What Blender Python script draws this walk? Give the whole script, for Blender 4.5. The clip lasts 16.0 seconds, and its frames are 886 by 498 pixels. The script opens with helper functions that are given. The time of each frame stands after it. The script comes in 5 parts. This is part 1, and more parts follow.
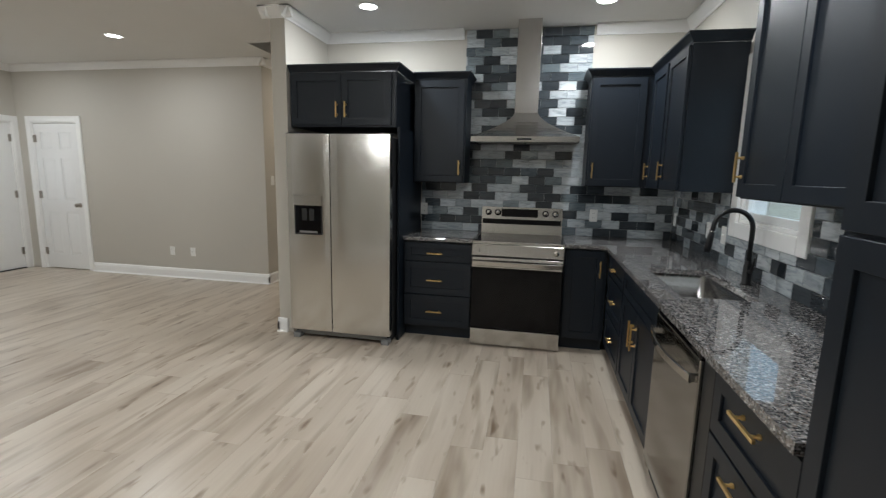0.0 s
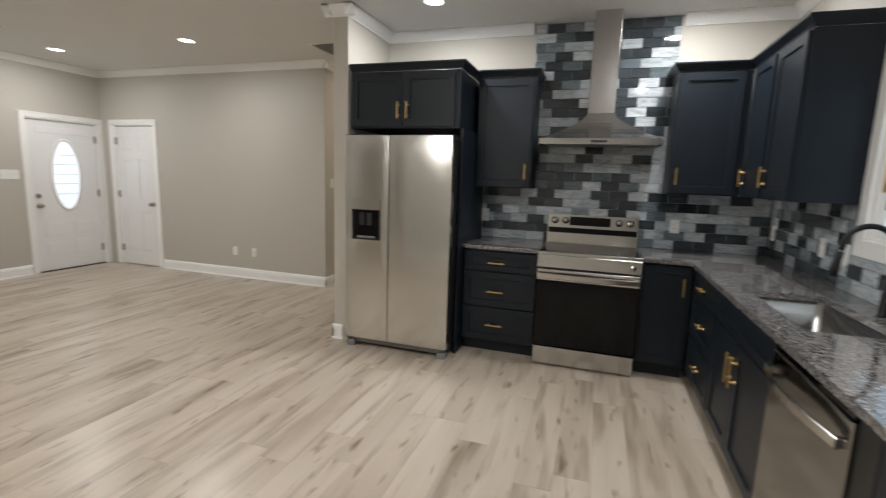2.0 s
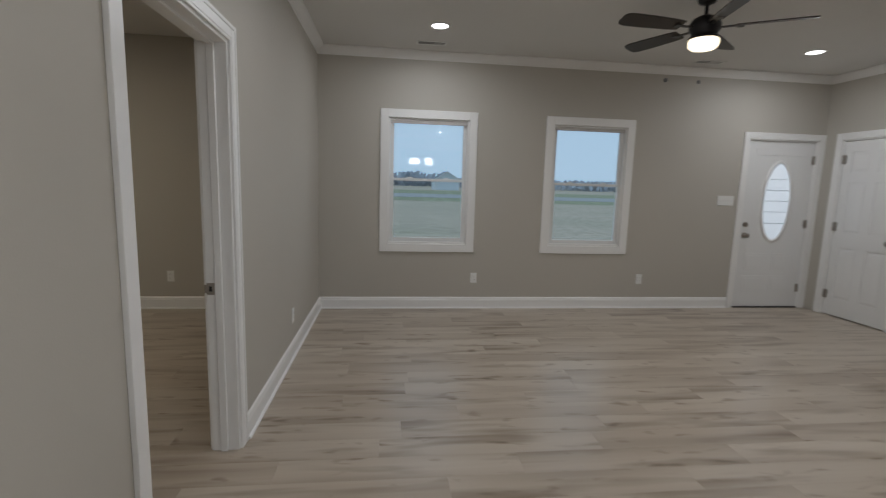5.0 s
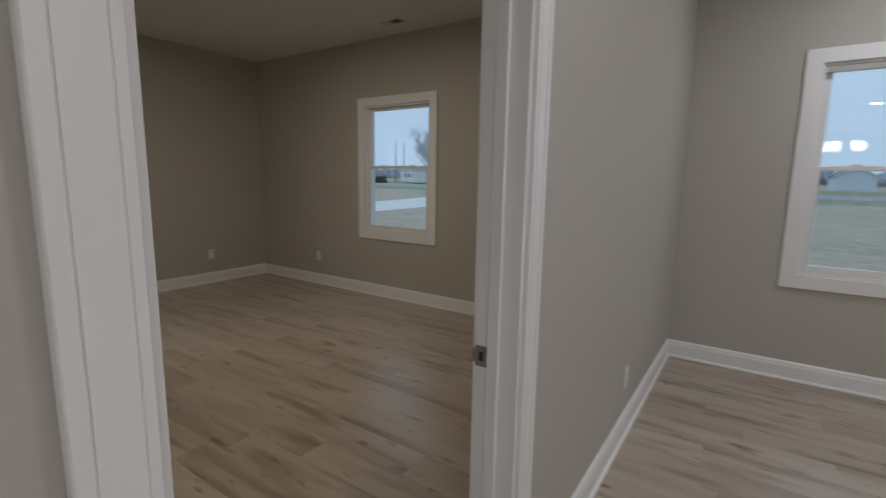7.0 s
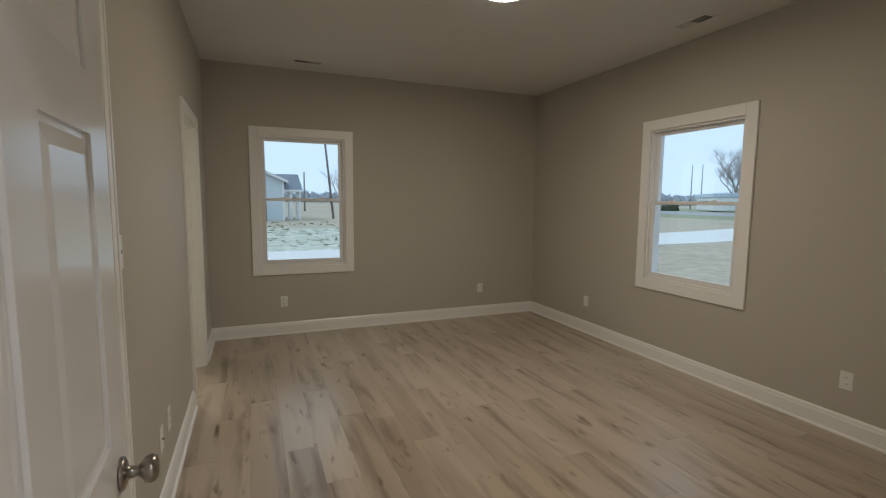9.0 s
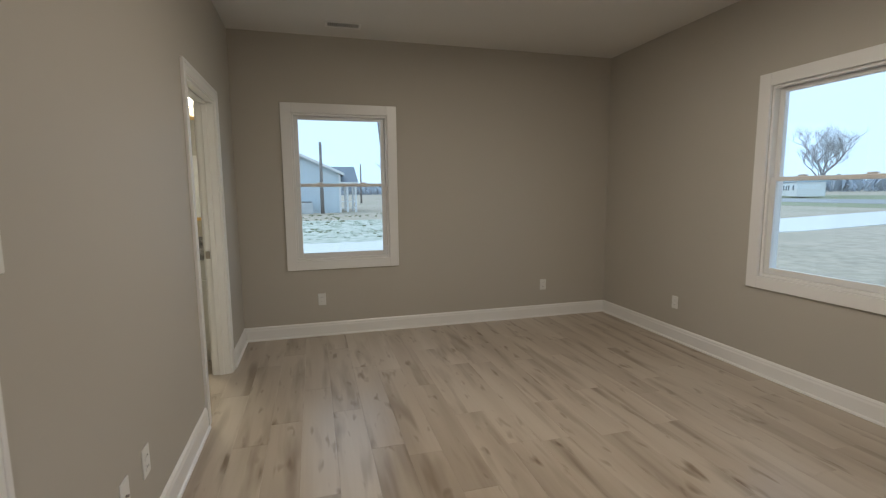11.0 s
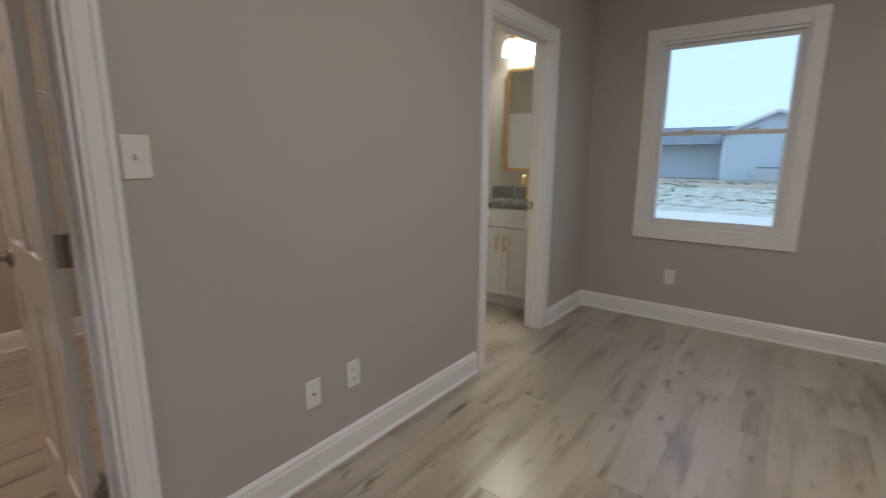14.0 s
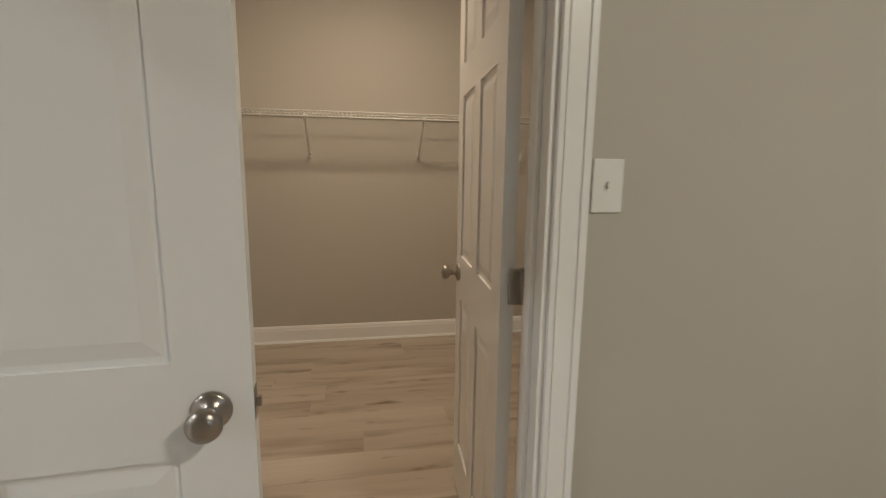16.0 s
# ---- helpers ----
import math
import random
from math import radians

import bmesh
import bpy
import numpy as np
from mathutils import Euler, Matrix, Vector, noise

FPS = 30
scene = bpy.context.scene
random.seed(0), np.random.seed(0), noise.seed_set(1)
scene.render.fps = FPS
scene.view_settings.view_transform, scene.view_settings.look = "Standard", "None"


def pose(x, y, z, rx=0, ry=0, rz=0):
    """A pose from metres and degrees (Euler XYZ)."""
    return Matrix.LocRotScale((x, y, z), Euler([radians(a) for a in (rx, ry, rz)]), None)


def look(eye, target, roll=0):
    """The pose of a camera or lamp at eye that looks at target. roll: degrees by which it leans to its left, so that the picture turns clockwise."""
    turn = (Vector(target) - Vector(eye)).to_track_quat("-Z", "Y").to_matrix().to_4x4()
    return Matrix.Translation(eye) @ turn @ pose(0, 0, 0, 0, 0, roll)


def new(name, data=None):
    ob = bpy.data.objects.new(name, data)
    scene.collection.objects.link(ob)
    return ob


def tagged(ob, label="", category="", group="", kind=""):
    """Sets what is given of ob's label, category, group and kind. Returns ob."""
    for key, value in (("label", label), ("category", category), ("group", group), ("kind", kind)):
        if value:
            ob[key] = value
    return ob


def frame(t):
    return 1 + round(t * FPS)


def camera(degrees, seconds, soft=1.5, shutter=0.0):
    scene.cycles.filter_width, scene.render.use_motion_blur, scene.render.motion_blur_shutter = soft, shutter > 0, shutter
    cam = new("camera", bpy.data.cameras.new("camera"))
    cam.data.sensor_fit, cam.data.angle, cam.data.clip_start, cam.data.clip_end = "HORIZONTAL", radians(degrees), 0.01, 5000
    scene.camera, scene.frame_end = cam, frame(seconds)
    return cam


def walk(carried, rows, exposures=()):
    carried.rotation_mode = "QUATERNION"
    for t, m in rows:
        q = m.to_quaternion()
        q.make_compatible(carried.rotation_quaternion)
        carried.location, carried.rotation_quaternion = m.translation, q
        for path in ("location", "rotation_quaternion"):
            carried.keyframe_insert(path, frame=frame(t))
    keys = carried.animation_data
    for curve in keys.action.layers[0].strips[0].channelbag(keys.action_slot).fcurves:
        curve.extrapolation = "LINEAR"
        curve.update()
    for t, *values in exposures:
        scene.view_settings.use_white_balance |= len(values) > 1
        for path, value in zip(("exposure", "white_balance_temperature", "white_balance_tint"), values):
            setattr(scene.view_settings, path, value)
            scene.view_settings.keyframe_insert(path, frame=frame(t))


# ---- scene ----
cam = camera(87.2, 16.0, 1.2, 0.35)
PATH = [
    (0, (0.255, 0.553, 1.464), (-0.131, 2.489, 1.145), 1.3),
    (0.5, (0.28, 0.596, 1.457), (0.029, 2.553, 1.127), 1.5),
    (1, (0.277, 0.657, 1.459), (0.108, 2.623, 1.133), 1.8),
    (1.5, (0.248, 0.744, 1.46), (-0.031, 2.7, 1.146), 2.0),
    (2, (0.137, 0.778, 1.461), (-0.473, 2.658, 1.153), 1.9),
    (2.5, (-0.079, 0.802, 1.462), (-1.031, 2.534, 1.159), 1.7),
    (3, (-0.381, 0.822, 1.468), (-1.657, 2.332, 1.167), 1.7),
    (3.5, (-0.684, 0.809, 1.43), (-2.27, 1.99, 1.134), 1.9),
    (4, (-1.076, 0.751, 1.423), (-2.876, 1.575, 1.138), 2.1),
    (4.2, (-1.189, 0.766, 1.432), (-3.05, 1.442, 1.146), 2.1),
    (6.3, (-2.639, 0.517, 1.353), (-4.555, 0.013, 1.077), 1.2),
    (6.5, (-2.751, 0.495, 1.358), (-4.61, -0.185, 1.071), 1.2),
    (7, (-2.985, 0.437, 1.358), (-4.623, -0.668, 1.05), 0.9),
    (7.5, (-3.174, 0.396, 1.373), (-4.513, -1.055, 1.055), 0.4),
    (8, (-3.282, 0.271, 1.396), (-4.343, -1.395, 1.083), 0.1),
    (8.5, (-3.373, 0.124, 1.408), (-4.242, -1.657, 1.136), 0.3),
    (9, (-3.469, 0.041, 1.451), (-4.224, -1.8, 1.244), 0.5),
    (11.5, (-3.818, -0.786, 1.368), (-4.284, -2.712, 1.097), -0.8),
    (12, (-3.967, -0.937, 1.365), (-4.331, -2.877, 1.041), -0.7),
    (12.5, (-4.127, -1.065, 1.344), (-4.279, -3.023, 0.967), -0.2),
    (13, (-4.255, -1.204, 1.298), (-4.034, -3.153, 0.907), 0.2),
    (13.5, (-4.367, -1.28, 1.28), (-3.652, -3.105, 0.881), 0.4),
    (14, (-4.475, -1.285, 1.272), (-3.29, -2.85, 0.882), 0.2),
    (14.5, (-4.509, -1.272, 1.269), (-2.93, -2.443, 0.901), -0.3),
    (15, (-4.409, -1.258, 1.276), (-2.62, -2.087, 0.939), -0.1),
    (15.5, (-4.186, -1.248, 1.296), (-2.292, -1.804, 0.969), 0.0),
    (16, (-3.988, -1.269, 1.293), (-2.047, -1.625, 0.968), 0.7),
]
EXPOSURES = [
    (0.0, -0.31, 5980, 7), (1.5, -0.16, 6250, 10), (2.0, -0.20, 6300, 10), (2.5, -0.42, 6300, 11), (3.0, -0.70, 6250, 11),
    (3.5, -0.93, 6200, 10), (4.0, -1.00, 6120, 10), (6.5, -1.12, 5850, 13), (7.0, -1.02, 5950, 14), (7.5, -0.68, 6220, 8), (8.0, -0.60, 6200, 8),
    (9.0, -0.40, 6220, 12), (11.5, -0.08, 5850, 12), (12.5, -0.21, 5950, 11), (13.0, -0.25, 5750, 10), (14.0, -0.24, 5550, 15), (14.5, -0.26, 5700, 18), (15.0, 0.02, 5850, 14), (15.5, -0.06, 5900, 13), (16.0, 0.16, 5950, 8)]
walk(cam, [(t, look(eye, target, roll)) for t, eye, target, roll in PATH], EXPOSURES)

# ---------- light ----------
world = bpy.data.worlds.new("world")
scene.world = world
world.use_nodes = True
wn = world.node_tree.nodes
sky = wn.new("ShaderNodeTexSky")
sky.sky_type = 'NISHITA'
sky.sun_disc = False
sky.sun_elevation = radians(52)
sky.sun_rotation = radians(150)
sky.dust_density = 1.0
haze = wn.new("ShaderNodeMixRGB")          # thin overcast over the clear sky
haze.inputs[0].default_value = 0.985
haze.inputs[2].default_value = (7.7, 10.4, 12.4, 1)
world.node_tree.links.new(sky.outputs[0], haze.inputs[1])
world.node_tree.links.new(haze.outputs[0], wn["Background"].inputs[0])
wn["Background"].inputs[1].default_value = 0.12

sun = new("sun", bpy.data.lights.new("sun", 'SUN'))
sun.data.energy, sun.data.angle, sun.data.color = 0.7, radians(40), (1.0, 0.97, 0.93)
sun.matrix_world = look((0, 0, 30), (0 - math.sin(radians(150)) * 30, 0 - math.cos(radians(150)) * 30, 30 - 30 * math.tan(radians(52))))


def lamp(name, m, watts, size, colour, shape='DISK', spread=180):
    d = bpy.data.lights.new(name, 'AREA')
    d.energy, d.shape, d.size, d.color, d.spread = watts, shape, size, colour, radians(spread)
    ob = new(name, d)
    ob.matrix_world = m
    return ob


DOWN_W, DOWN_C = 17.0, (1.0, 0.98, 0.945)
DOWNLIGHTS = [(-4.10, 4.84), (-6.05, 4.82), (-6.03, 1.13), (-1.17, 4.38), (0.69, 4.49), (0.62, 2.0), (-1.17, 2.0), (-4.10, 1.13)]
H = 2.79
for x, y in DOWNLIGHTS:
    lamp("downlight_lamp", pose(x, y, H - 0.012), DOWN_W * (1.45 if x > -1.5 else 1.0), 0.14, DOWN_C)

# ---------- materials ----------


def mat(name, colour, rough=0.5, metal=0.0, bump=0.0, bump_scale=200.0, vary=0.06, vary_scale=3.0, spec=None, coat=0.0):
    m = bpy.data.materials.new(name)
    m.use_nodes = True
    n, l = m.node_tree.nodes, m.node_tree.links
    b = n["Principled BSDF"]
    b.inputs["Roughness"].default_value, b.inputs["Metallic"].default_value = rough, metal
    if spec is not None:
        b.inputs["Specular IOR Level"].default_value = spec
    b.inputs["Coat Weight"].default_value = coat
    geo = n.new("ShaderNodeNewGeometry")
    nz = n.new("ShaderNodeTexNoise")
    nz.inputs["Scale"].default_value, nz.inputs["Detail"].default_value = vary_scale, 6
    l.new(geo.outputs["Position"], nz.inputs["Vector"])
    mix = n.new("ShaderNodeMixRGB")
    mix.inputs[1].default_value = (*[c * (1 - vary) for c in colour], 1)
    mix.inputs[2].default_value = (*[min(1, c * (1 + vary)) for c in colour], 1)
    l.new(nz.outputs["Fac"], mix.inputs[0])
    l.new(mix.outputs[0], b.inputs["Base Color"])
    if bump:
        n2 = n.new("ShaderNodeTexNoise")
        n2.inputs["Scale"].default_value, n2.inputs["Detail"].default_value = bump_scale, 3
        l.new(geo.outputs["Position"], n2.inputs["Vector"])
        bp = n.new("ShaderNodeBump")
        bp.inputs["Strength"].default_value, bp.inputs["Distance"].default_value = bump, 0.002
        l.new(n2.outputs["Fac"], bp.inputs["Height"])
        l.new(bp.outputs[0], b.inputs["Normal"])
    return m


def ramp(n, stops):
    r = n.new("ShaderNodeValToRGB")
    while len(r.color_ramp.elements) < len(stops):
        r.color_ramp.elements.new(0.5)
    for e, (p, c) in zip(r.color_ramp.elements, stops):
        e.position, e.color = p, (*c, 1)
    return r


def emit(name, colour, strength):
    m = bpy.data.materials.new(name)
    m.use_nodes = True
    b = m.node_tree.nodes["Principled BSDF"]
    b.inputs["Base Color"].default_value = (0.8, 0.8, 0.8, 1)
    b.inputs["Emission Color"].default_value, b.inputs["Emission Strength"].default_value = (*colour, 1), strength
    return m


def plank_material():
    m = bpy.data.materials.new("oak_plank")
    m.use_nodes = True
    n, l = m.node_tree.nodes, m.node_tree.links
    b = n["Principled BSDF"]
    geo, info = n.new("ShaderNodeNewGeometry"), n.new("ShaderNodeObjectInfo")
    isl = n.new("ShaderNodeMath")
    isl.operation = 'ADD'
    l.new(info.outputs["Random"], isl.inputs[0])
    l.new(geo.outputs["Random Per Island"], isl.inputs[1])
    off = n.new("ShaderNodeVectorMath")
    off.operation = 'SCALE'
    off.inputs[0].default_value = (7.3, 31.0, 13.0)
    l.new(isl.outputs[0], off.inputs["Scale"])
    add = n.new("ShaderNodeVectorMath")
    add.operation = 'ADD'
    l.new(geo.outputs["Position"], add.inputs[0])
    l.new(off.outputs[0], add.inputs[1])

    def noisy(scale, detail, dist, rough=0.55):
        mp = n.new("ShaderNodeMapping")
        mp.inputs["Scale"].default_value = scale
        l.new(add.outputs[0], mp.inputs["Vector"])
        t = n.new("ShaderNodeTexNoise")
        t.inputs["Scale"].default_value, t.inputs["Detail"].default_value = 1.0, detail
        t.inputs["Distortion"].default_value, t.inputs["Roughness"].default_value = dist, rough
        l.new(mp.outputs[0], t.inputs["Vector"])
        return t
    broad = noisy((5.0, 0.6, 1), 1.0, 0.2, 0.5)
    fine = noisy((48, 1.8, 1), 4, 0.5, 0.6)
    knots = noisy((17, 4.5, 1), 1.5, 0.3)
    smear = noisy((11.0, 1.3, 1), 2.0, 0.25, 0.45)
    base = ramp(n, [(0.28, (0.385, 0.322, 0.258)), (0.46, (0.465, 0.40, 0.325)), (0.64, (0.525, 0.462, 0.384))])
    l.new(broad.outputs["Fac"], base.inputs[0])
    grain = ramp(n, [(0.30, (0.955, 0.945, 0.935)), (0.62, (1, 1, 1))])
    l.new(fine.outputs["Fac"], grain.inputs[0])
    kn = ramp(n, [(0.21, (0.46, 0.39, 0.32)), (0.37, (1, 1, 1))])
    l.new(knots.outputs["Fac"], kn.inputs[0])
    sm = ramp(n, [(0.24, (0.56, 0.51, 0.46)), (0.48, (1, 1, 1))])
    l.new(smear.outputs["Fac"], sm.inputs[0])
    tone = ramp(n, [(0.0, (0.93, 0.92, 0.91)), (1.0, (1.03, 1.03, 1.03))])
    l.new(info.outputs["Random"], tone.inputs[0])
    last = base
    for other in (grain, kn, sm, tone):
        mx = n.new("ShaderNodeMixRGB")
        mx.blend_type = 'MULTIPLY'
        mx.inputs[0].default_value = 1.0
        l.new(last.outputs[0], mx.inputs[1])
        l.new(other.outputs[0], mx.inputs[2])
        last = mx
    l.new(last.outputs[0], b.inputs["Base Color"])
    rr = n.new("ShaderNodeMapRange")
    rr.inputs["To Min"].default_value, rr.inputs["To Max"].default_value = 0.27, 0.31
    l.new(fine.outputs["Fac"], rr.inputs["Value"])
    l.new(rr.outputs[0], b.inputs["Roughness"])
    bp = n.new("ShaderNodeBump")
    bp.inputs["Strength"].default_value, bp.inputs["Distance"].default_value = 0.03, 0.001
    l.new(fine.outputs["Fac"], bp.inputs["Height"])
    l.new(bp.outputs[0], b.inputs["Normal"])
    return m


def tile_material():
    m = bpy.data.materials.new("glass_tile")
    m.use_nodes = True
    n, l = m.node_tree.nodes, m.node_tree.links
    b = n["Principled BSDF"]
    geo, info = n.new("ShaderNodeNewGeometry"), n.new("ShaderNodeObjectInfo")
    r = ramp(n, [(0.0, (0.030, 0.036, 0.042)), (0.38, (0.058, 0.068, 0.077)), (0.44, (0.085, 0.105, 0.12)), (0.54, (0.16, 0.19, 0.205)), (0.60, (0.37, 0.405, 0.43)), (1.0, (0.54, 0.575, 0.60))])
    l.new(info.outputs["Random"], r.inputs[0])
    off = n.new("ShaderNodeVectorMath")
    off.operation = 'SCALE'
    off.inputs[0].default_value = (31.0, 17.0, 23.0)
    l.new(info.outputs["Random"], off.inputs["Scale"])
    add = n.new("ShaderNodeVectorMath")
    add.operation = 'ADD'
    l.new(geo.outputs["Position"], add.inputs[0])
    l.new(off.outputs[0], add.inputs[1])
    mp = n.new("ShaderNodeMapping")
    mp.inputs["Scale"].default_value = (9, 9, 42)
    l.new(add.outputs[0], mp.inputs["Vector"])
    nz = n.new("ShaderNodeTexNoise")
    nz.inputs["Scale"].default_value, nz.inputs["Detail"].default_value, nz.inputs["Distortion"].default_value = 1.0, 4, 1.0
    l.new(mp.outputs[0], nz.inputs["Vector"])
    st = ramp(n, [(0.32, (0.62, 0.64, 0.66)), (0.52, (1, 1, 1)), (0.70, (1.14, 1.13, 1.12))])
    l.new(nz.outputs["Fac"], st.inputs[0])
    mx = n.new("ShaderNodeMixRGB")
    mx.blend_type = 'MULTIPLY'
    mx.inputs[0].default_value = 1.0
    l.new(r.outputs[0], mx.inputs[1])
    l.new(st.outputs[0], mx.inputs[2])
    l.new(mx.outputs[0], b.inputs["Base Color"])
    b.inputs["Roughness"].default_value = 0.045
    b.inputs["IOR"].default_value = 1.52
    return m


def granite_material():
    m = bpy.data.materials.new("granite")
    m.use_nodes = True
    n, l = m.node_tree.nodes, m.node_tree.links
    b = n["Principled BSDF"]
    geo = n.new("ShaderNodeNewGeometry")
    v = n.new("ShaderNodeTexVoronoi")
    v.inputs["Scale"].default_value = 160
    l.new(geo.outputs["Position"], v.inputs["Vector"])
    sep = n.new("ShaderNodeSeparateColor")
    l.new(v.outputs["Color"], sep.inputs[0])
    r = ramp(n, [(0.0, (0.035, 0.035, 0.038)), (0.22, (0.09, 0.088, 0.09)), (0.45, (0.19, 0.185, 0.185)), (0.66, (0.24, 0.23, 0.222)), (0.80, (0.17, 0.135, 0.115)), (0.93, (0.38, 0.375, 0.37))])
    l.new(sep.outputs[0], r.inputs[0])
    nz = n.new("ShaderNodeTexNoise")
    nz.inputs["Scale"].default_value, nz.inputs["Detail"].default_value = 60, 8
    l.new(geo.outputs["Position"], nz.inputs["Vector"])
    r2 = ramp(n, [(0.36, (0.50, 0.50, 0.51)), (0.55, (1, 1, 1)), (0.75, (1.5, 1.5, 1.5))])
    l.new(nz.outputs["Fac"], r2.inputs[0])
    mx = n.new("ShaderNodeMixRGB")
    mx.blend_type = 'MULTIPLY'
    mx.inputs[0].default_value = 1.0
    l.new(r.outputs[0], mx.inputs[1])
    l.new(r2.outputs[0], mx.inputs[2])
    l.new(mx.outputs[0], b.inputs["Base Color"])
    b.inputs["Roughness"].default_value = 0.025
    b.inputs["IOR"].default_value = 1.85
    return m


def steel_material(name="brushed_steel", stretch=(3, 3, 500), colour=(0.56, 0.55, 0.535), rough=0.175):
    m = bpy.data.materials.new(name)
    m.use_nodes = True
    n, l = m.node_tree.nodes, m.node_tree.links
    b = n["Principled BSDF"]
    b.inputs["Metallic"].default_value = 1.0
    geo = n.new("ShaderNodeNewGeometry")
    mp = n.new("ShaderNodeMapping")
    mp.inputs["Scale"].default_value = stretch
    l.new(geo.outputs["Position"], mp.inputs["Vector"])
    nz = n.new("ShaderNodeTexNoise")
    nz.inputs["Scale"].default_value, nz.inputs["Detail"].default_value = 1.0, 4
    l.new(mp.outputs[0], nz.inputs["Vector"])
    c = ramp(n, [(0.3, tuple(x * 0.98 for x in colour)), (0.7, tuple(min(1, x * 1.02) for x in colour))])
    l.new(nz.outputs["Fac"], c.inputs[0])
    l.new(c.outputs[0], b.inputs["Base Color"])
    rr = n.new("ShaderNodeMapRange")
    rr.inputs["To Min"].default_value, rr.inputs["To Max"].default_value = rough - 0.02, rough + 0.03
    l.new(nz.outputs["Fac"], rr.inputs["Value"])
    l.new(rr.outputs[0], b.inputs["Roughness"])
    bp = n.new("ShaderNodeBump")
    bp.inputs["Strength"].default_value, bp.inputs["Distance"].default_value = 0.012, 0.0005
    l.new(nz.outputs["Fac"], bp.inputs["Height"])
    l.new(bp.outputs[0], b.inputs["Normal"])
    return m


def glass_material(name, rough=0.0, tint=(1, 1, 1)):
    m = bpy.data.materials.new(name)
    m.use_nodes = True
    n, l = m.node_tree.nodes, m.node_tree.links
    out = n["Material Output"]
    n.remove(n["Principled BSDF"])
    tr, gl, fr, mx = n.new("ShaderNodeBsdfTransparent"), n.new("ShaderNodeBsdfGlossy"), n.new("ShaderNodeLayerWeight"), n.new("ShaderNodeMixShader")
    tr.inputs[0].default_value = (*tint, 1)
    gl.inputs["Roughness"].default_value = rough
    pw, ad = n.new("ShaderNodeMath"), n.new("ShaderNodeMath")
    pw.operation, ad.operation = 'POWER', 'MULTIPLY_ADD'
    pw.inputs[1].default_value, ad.inputs[1].default_value, ad.inputs[2].default_value = 5.0, 0.85, 0.045
    fr.inputs["Blend"].default_value = 0.5
    l.new(fr.outputs["Facing"], pw.inputs[0])
    l.new(pw.outputs[0], ad.inputs[0])
    l.new(ad.outputs[0], mx.inputs[0])
    l.new(tr.outputs[0], mx.inputs[1])
    l.new(gl.outputs[0], mx.inputs[2])
    l.new(mx.outputs[0], out.inputs[0])
    return m


WALL = mat("greige_wall_paint", (0.50, 0.472, 0.420), 0.62, bump=0.12, bump_scale=130, vary=0.025, vary_scale=1.3)
CEIL = mat("white_ceiling_paint", (0.72, 0.71, 0.69), 0.8, bump=0.15, bump_scale=90, vary=0.02)
TRIM = mat("white_trim_paint", (0.86, 0.855, 0.845), 0.32, vary=0.02, bump=0.03, bump_scale=60)
DOORW = mat("white_door_paint", (0.82, 0.82, 0.815), 0.20, vary=0.025, bump=0.05, bump_scale=110)
NAVY = mat("navy_cabinet_paint", (0.0075, 0.0115, 0.0180), 0.42, spec=0.34, vary=0.10, vary_scale=2.0, bump=0.03, bump_scale=120)
PLANK = plank_material()
GROUT = mat("grey_grout", (0.42, 0.43, 0.44), 0.85, bump=0.2, bump_scale=300)
JOINT = mat("dark_floor_underlay", (0.33, 0.28, 0.23), 0.8)
TILE = tile_material()
GRANITE = granite_material()
STEEL = steel_material()
# same stainless, base darkened to imitate the dishwasher's dark reflection
STEEL_D = steel_material("dark_reflection_steel", (500, 500, 3), (0.30, 0.295, 0.28), 0.13)
STEEL_V = steel_material("brushed_steel_upright", (500, 500, 3), (0.53, 0.52, 0.505), 0.20)
CHROME = mat("polished_nickel", (0.55, 0.53, 0.50), 0.16, 1.0, vary=0.04)
NICKEL = mat("satin_nickel", (0.36, 0.33, 0.30), 0.28, 1.0, vary=0.06)
BRASS = mat("brushed_brass", (0.75, 0.52, 0.22), 0.30, 1.0, vary=0.06, vary_scale=20)
BLACKM = mat("matt_black_metal", (0.008, 0.008, 0.009), 0.38, spec=0.35, vary=0.1)
BRONZE = mat("oil_rubbed_bronze", (0.028, 0.026, 0.028), 0.36, 0.6, vary=0.15, vary_scale=20)
BLACKG = mat("black_glass", (0.003, 0.003, 0.004), 0.05, spec=0.22, vary=0.0)
BLACKP = mat("black_plastic", (0.015, 0.015, 0.016), 0.45, vary=0.1)
GREYP = mat("grey_plastic", (0.20, 0.20, 0.20), 0.45)
WHITEP = mat("white_plastic", (0.80, 0.80, 0.78), 0.35, vary=0.02)
VINYL = mat("white_vinyl_sash", (0.80, 0.81, 0.81), 0.38, vary=0.02)
GREYB = mat("grey_blind_fabric", (0.50, 0.48, 0.46), 0.8)
GLASS = glass_material("window_glass")
MIRROR = mat("mirror", (0.85, 0.86, 0.86), 0.02, 1.0, vary=0.0)
LEDW = emit("led_disc", (1.0, 0.95, 0.87), 9.0)
SHADEE = emit("lit_shade_glass", (1.0, 0.96, 0.88), 34.0)
WARMG = emit("warm_lit_glass", (1.0, 0.80, 0.52), 4.0)
# near-black colour for the shade inside openings that are not cut
SLOT = mat("dark_slot", (0.02, 0.02, 0.02), 0.7)

# ---------- mesh helpers ----------


